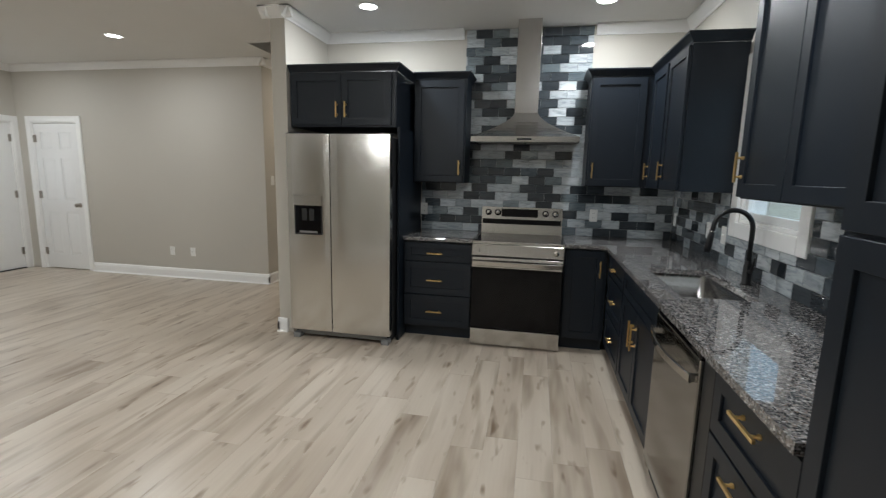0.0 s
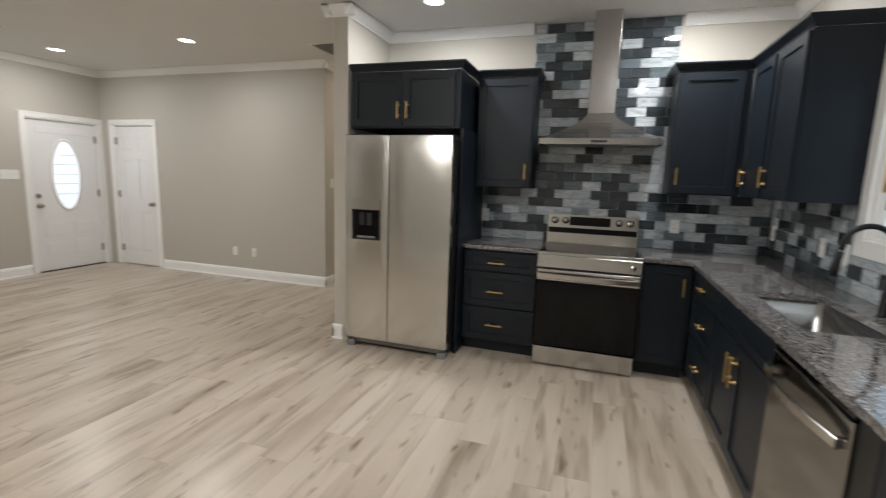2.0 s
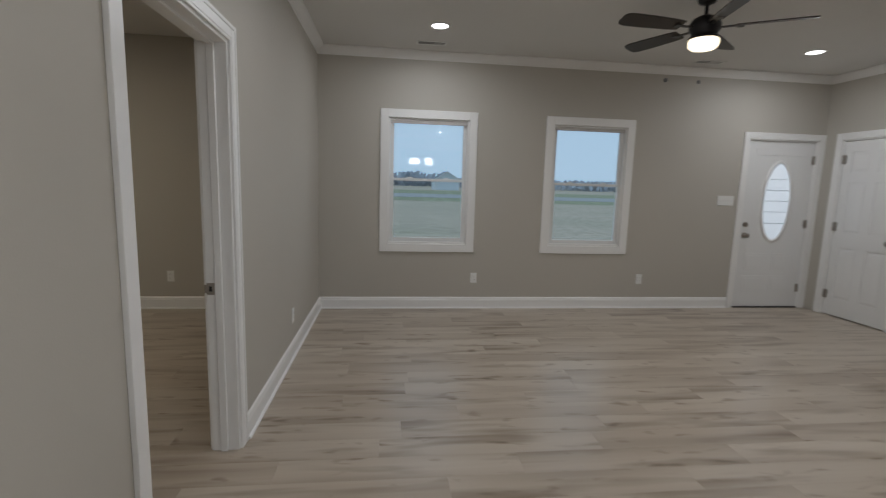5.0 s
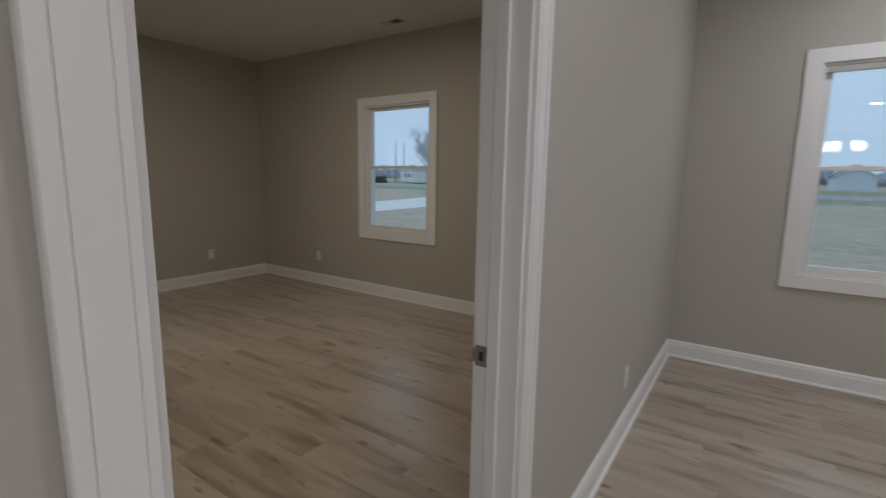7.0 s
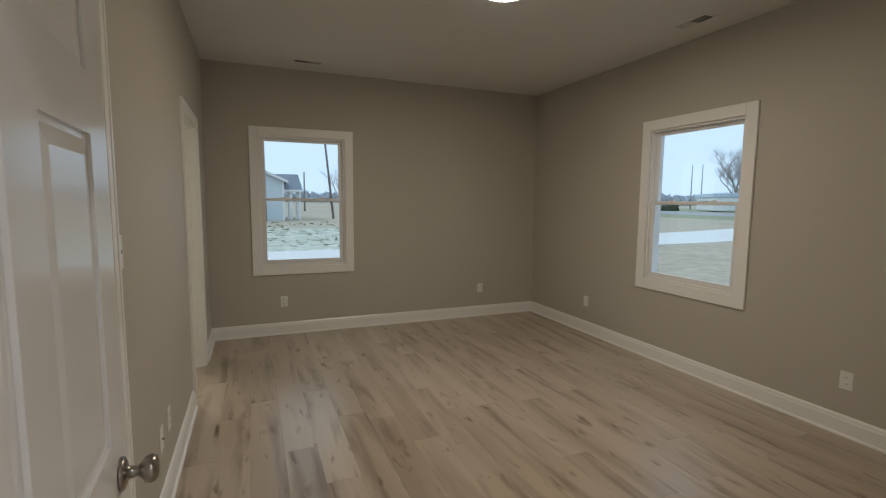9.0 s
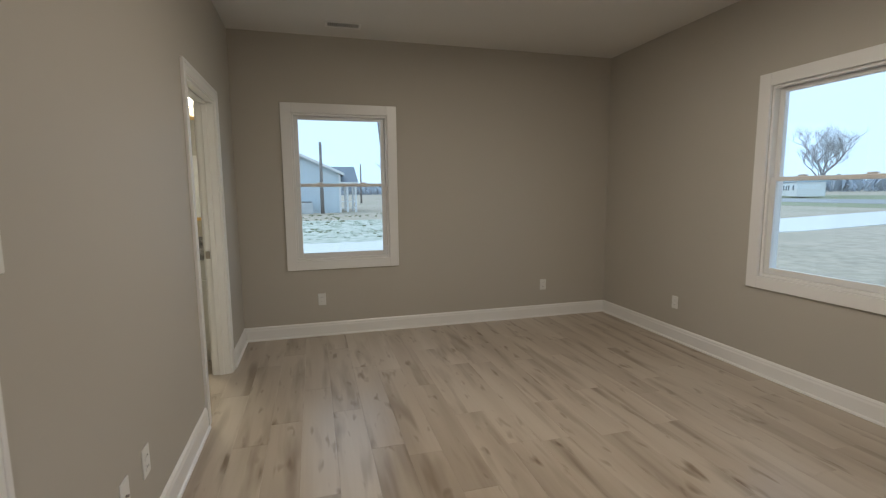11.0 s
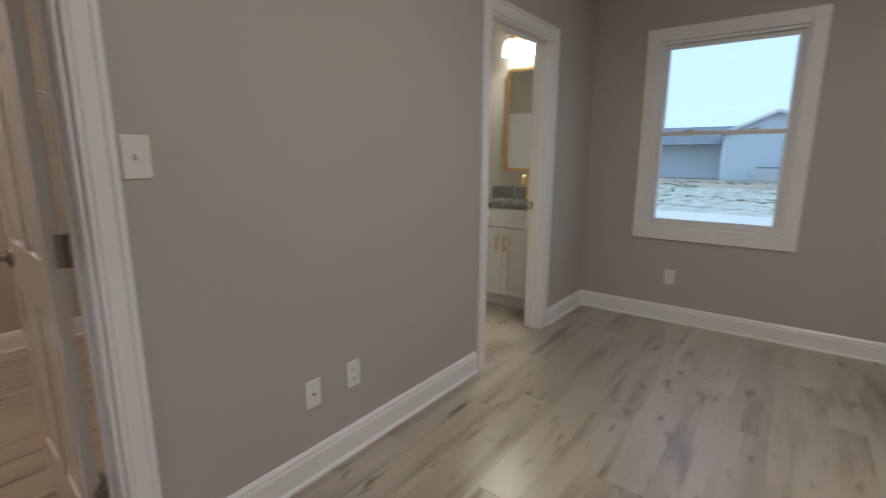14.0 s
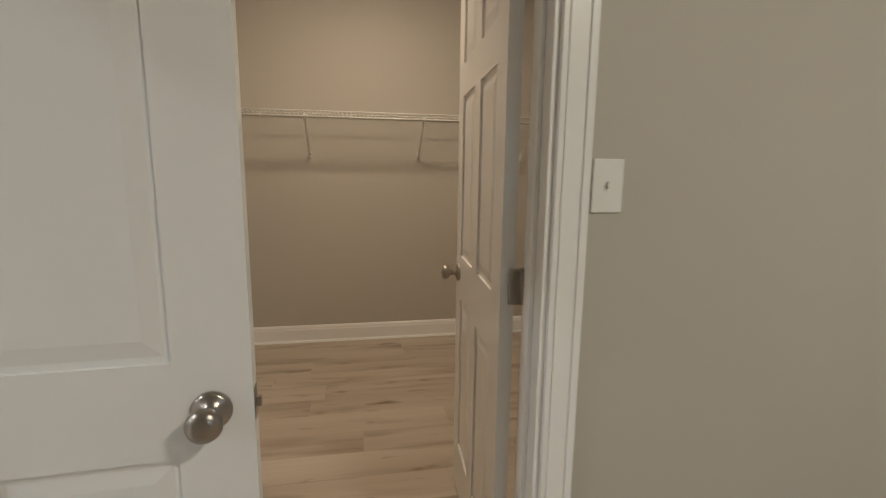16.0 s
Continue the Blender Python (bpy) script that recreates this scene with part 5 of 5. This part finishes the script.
# shower at the other end
sh = thing("shower_surround", "white moulded tub and shower surround", "shower", pose(-1.7, -3.02, 0))
part("back_panel", block(-1.20, -0.03, 0.02, 1.20, -0.002, 1.86, 0.006), WHITEP, sh)
part("tub", blocks([(-1.20, -0.72, 0.0, 1.20, -0.64, 0.46), (-1.20, -0.64, 0.0, 1.20, -0.031, 0.12)], 0.01, 2), WHITEP, sh)
hd = part("shower_head", tube([(0.15, -0.137, 1.97), (0.15, -0.152, 1.94), (0.15, -0.167, 1.92)], [0.014, 0.03, 0.036], 16), BRASS, sh, "brushed brass shower head")
part("shower_arm", tube([(0.15, -0.004, 2.02), (0.15, -0.06, 2.03), (0.15, -0.11, 2.00), (0.15, -0.142, 1.96)], 0.009, 10), BRASS, sh, "bent brass shower arm")

# ---------- outdoors ----------
GZ = -0.45


def lawn_material():
    m = bpy.data.materials.new("winter_lawn")
    m.use_nodes = True
    n, l = m.node_tree.nodes, m.node_tree.links
    b = n["Principled BSDF"]
    geo = n.new("ShaderNodeNewGeometry")
    big, fine = n.new("ShaderNodeTexNoise"), n.new("ShaderNodeTexNoise")
    big.inputs["Scale"].default_value, big.inputs["Detail"].default_value = 0.12, 5
    fine.inputs["Scale"].default_value, fine.inputs["Detail"].default_value = 3.0, 8
    for t in (big, fine):
        l.new(geo.outputs["Position"], t.inputs["Vector"])
    r = ramp(n, [(0.40, (0.50, 0.425, 0.325)), (0.66, (0.44, 0.385, 0.285)), (0.80, (0.27, 0.29, 0.17))])
    l.new(big.outputs["Fac"], r.inputs[0])
    r2 = ramp(n, [(0.3, (0.75, 0.75, 0.75)), (0.7, (1.1, 1.1, 1.1))])
    l.new(fine.outputs["Fac"], r2.inputs[0])
    mx = n.new("ShaderNodeMixRGB")
    mx.blend_type = 'MULTIPLY'
    mx.inputs[0].default_value = 1.0
    l.new(r.outputs[0], mx.inputs[1])
    l.new(r2.outputs[0], mx.inputs[2])
    l.new(mx.outputs[0], b.inputs["Base Color"])
    b.inputs["Roughness"].default_value = 0.95
    return m


LAWN = lawn_material()
GREEN = mat("green_verge_grass", (0.27, 0.285, 0.17), 0.95, vary=0.35, vary_scale=0.6, bump=0.3, bump_scale=30)
ASPH = mat("grey_asphalt", (0.34, 0.34, 0.34), 0.9, vary=0.1, vary_scale=0.8)
CONC = mat("pale_concrete", (0.72, 0.71, 0.68), 0.85, vary=0.06, vary_scale=0.7)
GRAVEL = mat("pale_rubble", (0.55, 0.52, 0.47), 0.95, vary=0.5, vary_scale=2.2, bump=0.6, bump_scale=8)
for nd in GRAVEL.node_tree.nodes:
    if nd.type == 'MIX_RGB':                # weeds creeping over the rubble
        nd.inputs[1].default_value, nd.inputs[2].default_value = (0.10, 0.17, 0.05, 1), (0.95, 0.90, 0.84, 1)
SIDING = mat("pale_blue_siding", (0.60, 0.67, 0.71), 0.7, vary=0.05)
SHINGLE = mat("blue_grey_shingles", (0.20, 0.235, 0.27), 0.9, vary=0.2, vary_scale=3)
WHITEX = mat("white_exterior_trim", (0.78, 0.78, 0.77), 0.6, vary=0.03)
# grey bark, lightened in colour to stand for haze over distance
BARK = mat("haze_paled_bark", (0.40, 0.38, 0.38), 0.95, vary=0.25, vary_scale=8)
# weathered wood, base colour raised to include far haze
WOOD = mat("weathered_hazed_pole_wood", (0.23, 0.205, 0.19), 0.9, vary=0.2, vary_scale=6)
BUSH = mat("dark_evergreen", (0.05, 0.075, 0.045), 0.95, vary=0.4, vary_scale=4)
# pale blue-grey: distance haze mixed into the woods' base colour
WOODS = mat("haze_tinted_woods", (0.40, 0.44, 0.49), 0.95, vary=0.4, vary_scale=0.4)
DARKW = mat("dark_far_window", (0.05, 0.06, 0.07), 0.2)


def slab_poly(name, pts, z, material, label, category):
    bm = bmesh.new()
    lo = [bm.verts.new((x, y, z - 0.3)) for x, y in pts]
    hi = [bm.verts.new((x, y, z)) for x, y in pts]
    n = len(pts)
    bm.faces.new(hi)
    for i in range(n):
        bm.faces.new((lo[i], lo[(i + 1) % n], hi[(i + 1) % n], hi[i]))
    return struct(name, bm, material, label, category)


bm = bmesh.new()
bmesh.ops.create_grid(bm, x_segments=2, y_segments=2, size=1500)
bmesh.ops.translate(bm, verts=list(bm.verts), vec=(0, 0, GZ))
struct("ground", bm, LAWN, "winter lawn, straw-coloured with green patches", "ground")
slab_poly("verge_near", [(-66, -260), (-53, -260), (-53, 260), (-66, 260)], GZ + 0.010, GREEN, "green grass verge beside the road", "grass")
slab_poly("road", [(-88, -320), (-66, -320), (-66, 320), (-88, 320)], GZ + 0.030, ASPH, "grey two-lane road", "road")
slab_poly("verge_far", [(-135, -320), (-88, -320), (-88, 320), (-135, 320)], GZ + 0.010, GREEN, "green field beyond the road", "grass")
slab_poly("driveway", [(8, -15.0), (8, -17.6), (-7, -17.6), (-30, -22.0), (-66.5, -31.5), (-66.5, -24.0), (-24, -15.6), (-8, -15.0)][::-1], GZ + 0.034, CONC, "pale concrete driveway to the road", "driveway")
slab_poly("rubble", [(14, -17.7), (-7, -17.7), (-16, -20.0), (-15, -31), (12, -33)][::-1], GZ + 0.016, GRAVEL, "bare rubble strip beside the driveway", "ground")

# clods and stones on the rubble
bm, rnd = bmesh.new(), random.Random(11)
for i in range(500):
    x, y, s = rnd.uniform(-13, 9), rnd.uniform(-31, -19), rnd.uniform(0.04, 0.20)
    m = Matrix.Translation((x, y, GZ + 0.02)) @ Matrix.Rotation(rnd.random() * 6, 4, 'Z') @ Matrix.Diagonal((s * rnd.uniform(1, 2.4), s, s * 0.5, 1))
    bmesh.ops.create_icosphere(bm, subdivisions=1, radius=1.0, matrix=m)
tagged(part("rubble_stones", bm, GRAVEL), "scattered pale clods and stones", "stones", "", "stuff")
bm = bmesh.new()
for i in range(1500):
    x, y, s = rnd.uniform(-14, 10), rnd.uniform(-40, -18.5), rnd.uniform(0.05, 0.16)
    if noise.noise((x * 0.35, y * 0.35, 3)) < 0.05:
        continue
    for k in range(3):
        a = rnd.random() * 6.28
        v = [bm.verts.new((x + math.cos(a) * s * q, y + math.sin(a) * s * q, GZ + 0.01 + h)) for q, h in ((-0.6, 0), (0.6, 0), (0.9, s * 0.45), (-0.5, s * 0.5))]
        bm.faces.new(v)
tagged(part("grass_tufts", bm, GREEN), "green weed tufts over the rubble", "grass", "", "stuff")


def house(name, label, m, w, d, h, ridge, wall, roof, windows=(), over=0.4):
    """Gable house, local: gable front at y = 0 towards -y, width w about x = 0."""
    t = thing(name, label, "house", m)
    bm = bmesh.new()
    sec = [(-w / 2, 0), (w / 2, 0), (w / 2, h), (0, ridge), (-w / 2, h)]
    ring = [[bm.verts.new((x, y, z)) for x, z in sec] for y in (0, d)]
    for i in range(5):
        bm.faces.new((ring[0][i], ring[0][(i + 1) % 5], ring[1][(i + 1) % 5], ring[1][i]))
    bm.faces.new(ring[0][::-1])
    bm.faces.new(ring[1])
    part("wall", bm, wall, t, "lap-sided walls")
    k = (ridge - h) / (w / 2)
    for s in (-1, 1):
        bm = bmesh.new()
        x1 = s * (w / 2 + over)
        z1 = h - k * over
        v = [[bm.verts.new((x, y, z + q)) for x, z in ((0, ridge), (x1, z1))] for y in (-over, d + over) for q in (0.03, 0.17)]
        bm.faces.new((v[1][0], v[1][1], v[3][1], v[3][0]))
        bm.faces.new((v[0][0], v[2][0], v[2][1], v[0][1]))
        for a, b in ((0, 1), (2, 3)):
            bm.faces.new((v[a][0], v[a][1], v[b][1], v[b][0]))
        bm.faces.new((v[0][1], v[2][1], v[3][1], v[1][1]))
        part("roof", bm, roof, t, "shingled roof slope")
        bm = bmesh.new()
        f = [[bm.verts.new((x, y, z + q)) for x, z in ((0, ridge), (x1, z1))] for y in (-over - 0.03, -over - 0.005) for q in (-0.06, 0.175)]
        bm.faces.new((f[0][0], f[0][1], f[1][1], f[1][0]))
        bm.faces.new((f[2][0], f[3][0], f[3][1], f[2][1]))
        bm.faces.new((f[1][0], f[1][1], f[3][1], f[3][0]))
        bm.faces.new((f[0][0], f[2][0], f[2][1], f[0][1]))
        part("rake_board", bm, WHITEX, t, "white rake board")
    for x, z, ww, hh in windows:
        wn_ = part("window", blocks([(x - ww / 2, -0.06, z, x + ww / 2, -0.01, z + hh)]), WHITEX, t)
        part("pane", blocks([(x - ww / 2 + 0.08, -0.07, z + 0.08, x + ww / 2 - 0.08, -0.061, z + hh - 0.08)]), DARKW, wn_)
    for s in (-1, 1):
        part("corner_board", blocks([(s * w / 2 - 0.09, -0.03, 0, s * w / 2 + 0.09, 0.12, h)]), WHITEX, t, "white corner board")
    return t


# neighbour: front gable, long roof behind, side porch
nb = house("house", "pale blue single-storey house with a grey shingle roof and porch", pose(-2.8, -44.0, GZ, 0, 0, 180), 6.6, 9.0, 3.55, 5.05, SIDING, SHINGLE)
bm = bmesh.new()
sec = [(0.35, 2.75), (4.6, 4.35), (8.6, 2.75)]
ring = [[bm.verts.new((x, y, z)) for y, z in sec] for x in (-13.0, 5.0)]
for i in range(3):
    bm.faces.new((ring[0][i], ring[0][(i + 1) % 3], ring[1][(i + 1) % 3], ring[1][i]))
bm.faces.new(ring[0][::-1])
bm.faces.new(ring[1])
part("roof", bm, SHINGLE, nb, "long shingled main roof")
part("wall", blocks([(-12.6, 2.4, 0, -3.31, 8.0, 3.39)]), SIDING, nb, "lap-sided wing")
for x, y in ((4.0, 0.6), (4.0, 4.0), (4.75, 0.6), (4.75, 4.0)):
    part("porch_post", blocks([(x - 0.09, y - 0.09, 0, x + 0.09, y + 0.09, 2.6)]), WHITEX, nb, "white porch post")
part("porch_roof", blocks([(3.32, 0.3, 2.6, 5.0, 5.0, 2.76)]), WHITEX, nb)
for z in (0.35, 0.95):
    part("porch_rail", blocks([(4.72, 0.6, z, 4.78, 4.0, z + 0.07), (3.35, 0.57, z, 4.72, 0.63, z + 0.07)]), WHITEX, nb, "white porch rail")
t = thing("condenser_unit", "pale square utility unit beside the house", "utility unit", pose(-2.7, -43.0, GZ))
part("case", block(-1.0, -0.4, 0.0, 1.0, 0.4, 0.95, 0.05), mat("pale_grey_metal", (0.55, 0.56, 0.56), 0.6), t)
part("top", block(-0.9, -0.35, 0.951, 0.9, 0.35, 1.05, 0.03), GREYP, t, "grey lid")
# across the road
house("house", "small pale gabled building beyond the road", pose(-150, 18.8, GZ, 0, 0, 90), 7.5, 14, 3.4, 5.8, SIDING, SHINGLE)
mob = thing("mobile_home", "long white mobile home with a row of windows", "house", pose(-97.3, -74.6, GZ, 0, 0, 52))
part("wall", block(-7.4, 0, 0.3, 7.4, 4.5, 3.0, 0.05), WHITEX, mob)
part("roof", block(-7.6, -0.3, 3.0, 7.6, 4.8, 3.9, 0.15), mat("pale_blue_roof", (0.50, 0.58, 0.66), 0.6), mob, "pale blue roof")
for x in (-2.6, -0.9, 0.9, 2.5, 5.5):
    w_ = part("window", blocks([(x - 0.5, -0.06, 1.4, x + 0.5, -0.005, 2.5)]), WHITEX, mob)
    part("pane", blocks([(x - 0.42, -0.08, 1.48, x + 0.42, -0.061, 2.42)]), DARKW, w_)


def pole(name, label, x, y, h, r, lean=0.0, arm=True):
    t = thing(name, label, "utility pole", pose(x, y, GZ, 0, lean, 0))
    part("pole", tube([(0, 0, 0), (0, 0, h)], [r, r * 0.65], 10), WOOD, t)
    if arm:
        part("crossarm", blocks([(-1.1, -0.06, h - 0.9, 1.1, 0.06, h - 0.76)]), WOOD, t)
        for q in (-1.0, -0.5, 0.5, 1.0):
            part("insulator", lathe([(0, 0), (0.05, 0), (0.06, 0.08), (0.03, 0.16), (0, 0.16)], 8, at=(q, 0, h - 0.76)), GREYP, t)
    return t


pole("utility_pole", "weathered wooden utility pole behind the house", -4.49, -42.6, 6.1, 0.17, arm=False)
pole("utility_pole", "leaning weathered wooden pole with a lamp arm", -11.0, -47.3, 12.0, 0.13, 5.5, arm=False)
pole("utility_pole", "tall wooden utility pole by the road", -89, 30.8, 15, 0.22)
pole("utility_pole", "pair of wooden utility poles far off", -119.8, -93.8, 12.5, 0.16, arm=False)
pole("utility_pole", "pair of wooden utility poles far off", -118.0, -95.6, 12.5, 0.16, arm=False)
pole("utility_pole", "weathered wooden utility pole far beyond the yard", -11.5, -79.5, 6.4, 0.16, arm=False)


def bare_tree(name, label, m, h, seed, spread=0.55, levels=5):
    rnd = random.Random(seed)
    t = thing(name, label, "tree", m)
    bm, twigs = bmesh.new(), bmesh.new()

    def grow(p, d, ln, r, k):
        pts, q, v = [p], p, d
        for i in range(3):
            v = (v + Vector((rnd.uniform(-1, 1), rnd.uniform(-1, 1), rnd.uniform(-0.3, 0.7))) * 0.16).normalized()
            q = q + v * ln / 3
            pts.append(q)
        tube(pts, [r * (1 - 0.11 * i) for i in range(4)], 7 if k < 2 else 4, bm if k < 3 else twigs, caps=False)
        if k >= levels:
            return
        for i in range(rnd.choice((3, 3, 4)) if k else 6):
            a = rnd.uniform(0, 6.28)
            side = Vector((math.cos(a), math.sin(a), rnd.uniform(0.15, 0.9)))
            grow(pts[3] if i < 2 else pts[rnd.choice((1, 2)) if k else rnd.choice((2, 3))], (v * (1 - spread) + side * spread).normalized(), ln * rnd.uniform(0.66, 0.86), r * 0.55, k + 1)
    grow(Vector((0, 0, 0)), Vector((0, 0, 1)), h * 0.26, h * 0.022, 0)
    part("trunk", bm, BARK, t, "grey trunk and limbs")
    part("crown", twigs, BARK, t, "bare winter twigs")
    return t


bare_tree("tree", "large bare winter tree beyond the road", pose(-109, -76.3, GZ), 17.5, 5, levels=6)
bare_tree("tree", "bare winter tree behind the neighbour's yard", pose(-20, -95, GZ), 11, 9, levels=4)
for i, (x, y, s) in enumerate(((-92.0, -78.5, 1.3), (-93.4, -80.5, 1.0), (-91.6, -81.3, 0.9))):
    t = thing("shrub", "dark evergreen shrub beside the mobile home", "shrub", pose(x, y, GZ), "evergreen shrubs")
    bm, rnd = bmesh.new(), random.Random(40 + i)
    for k in range(90):
        a, z = rnd.uniform(0, 6.28), rnd.uniform(0.1, 1.0)
        r = s * math.sqrt(1 - (z - 0.35) ** 2) * rnd.uniform(0.6, 1.0)
        bmesh.ops.create_icosphere(bm, subdivisions=1, radius=0.24 * s * rnd.uniform(0.6, 1.2), matrix=Matrix.Translation((r * math.cos(a), r * math.sin(a), z * s * 1.2)))
    part("crown", bm, BUSH, t)

# far tree line, its distance haze carried by the colour
bm, rnd = bmesh.new(), random.Random(3)
for i in range(7000):
    a = math.pi * 0.62 + rnd.random() * math.pi * 1.0
    R = rnd.uniform(290, 360)
    hgt = rnd.uniform(3.5, 10) * (0.7 + 0.6 * abs(noise.noise((a * 6, 1, 0))))
    x, y = R * math.cos(a), R * math.sin(a)
    v = [bm.verts.new((x + rnd.uniform(-1, 1) * 2.2, y + rnd.uniform(-1, 1) * 2.2, GZ + z)) for z in (0, hgt * 0.45, hgt * 0.85, hgt)]
    for tri in ((0, 1, 2), (0, 1, 3), (1, 2, 3), (0, 2, 3)):
        bm.faces.new([v[j] for j in tri])
tagged(part("far_woods", bm, WOODS), "bare woods along the horizon, distance haze put into their colour", "woods", "", "stuff")

# ---------- floor planks, last ----------
PW, PL = 0.182, 1.22


def plank_mesh(w, ln):
    bm = bmesh.new()
    e = 0.0007
    lo = [bm.verts.new(p) for p in ((0, 0, -0.006), (w, 0, -0.006), (w, ln, -0.006), (0, ln, -0.006))]
    md = [bm.verts.new(p) for p in ((0, 0, -0.0007), (w, 0, -0.0007), (w, ln, -0.0007), (0, ln, -0.0007))]
    hi = [bm.verts.new(p) for p in ((e, e, 0), (w - e, e, 0), (w - e, ln - e, 0), (e, ln - e, 0))]
    for q, s in ((lo, md), (md, hi)):
        for i in range(4):
            bm.faces.new((q[i], q[(i + 1) % 4], s[(i + 1) % 4], s[i]))
    bm.faces.new(hi)
    me = bpy.data.meshes.new("plank")
    bm.to_mesh(me)
    bm.free()
    me.materials.append(PLANK)
    return me


whole = plank_mesh(PW - 0.0004, PL - 0.0004)
rest, rnd, made = bmesh.new(), random.Random(7), 0
nearest = []
col = 0
x = XW + 0.004
while x < XE:
    w = min(PW, XE - x)
    y = BS - rnd.random() * PL
    while y < 8.48:
        y0, y1 = max(y, BS), min(y + PL, 8.48)
        if y1 - y0 > 0.02:
            nearest.append((x, y0, w, y1 - y0))
        y += PL
    x += PW
spots = [(0.2, 3.0), (-1.4, 2.6), (-3.4, 1.6), (-4.3, -2.6), (-3.9, -3.6), (-2.0, -1.3), (-1.0, 3.6), (-5.2, 1.8)]
nearest.sort(key=lambda p: min((p[0] - a) ** 2 + (p[1] + p[3] / 2 - b) ** 2 for a, b in spots))
for i, (x, y, w, ln) in enumerate(nearest):
    if i < 300:
        me = whole if abs(w - PW) < 1e-6 and abs(ln - PL) < 1e-6 else plank_mesh(w - 0.0004, ln - 0.0004)
        ob = new("plank", me)
        ob.parent = floor
        ob.location = (x, y, 0)
    else:
        box(rest, x, y, -0.006, x + w - 0.0004, y + ln - 0.0004, 0)
tagged(part("planks_beyond", rest, PLANK, floor), kind="stuff")
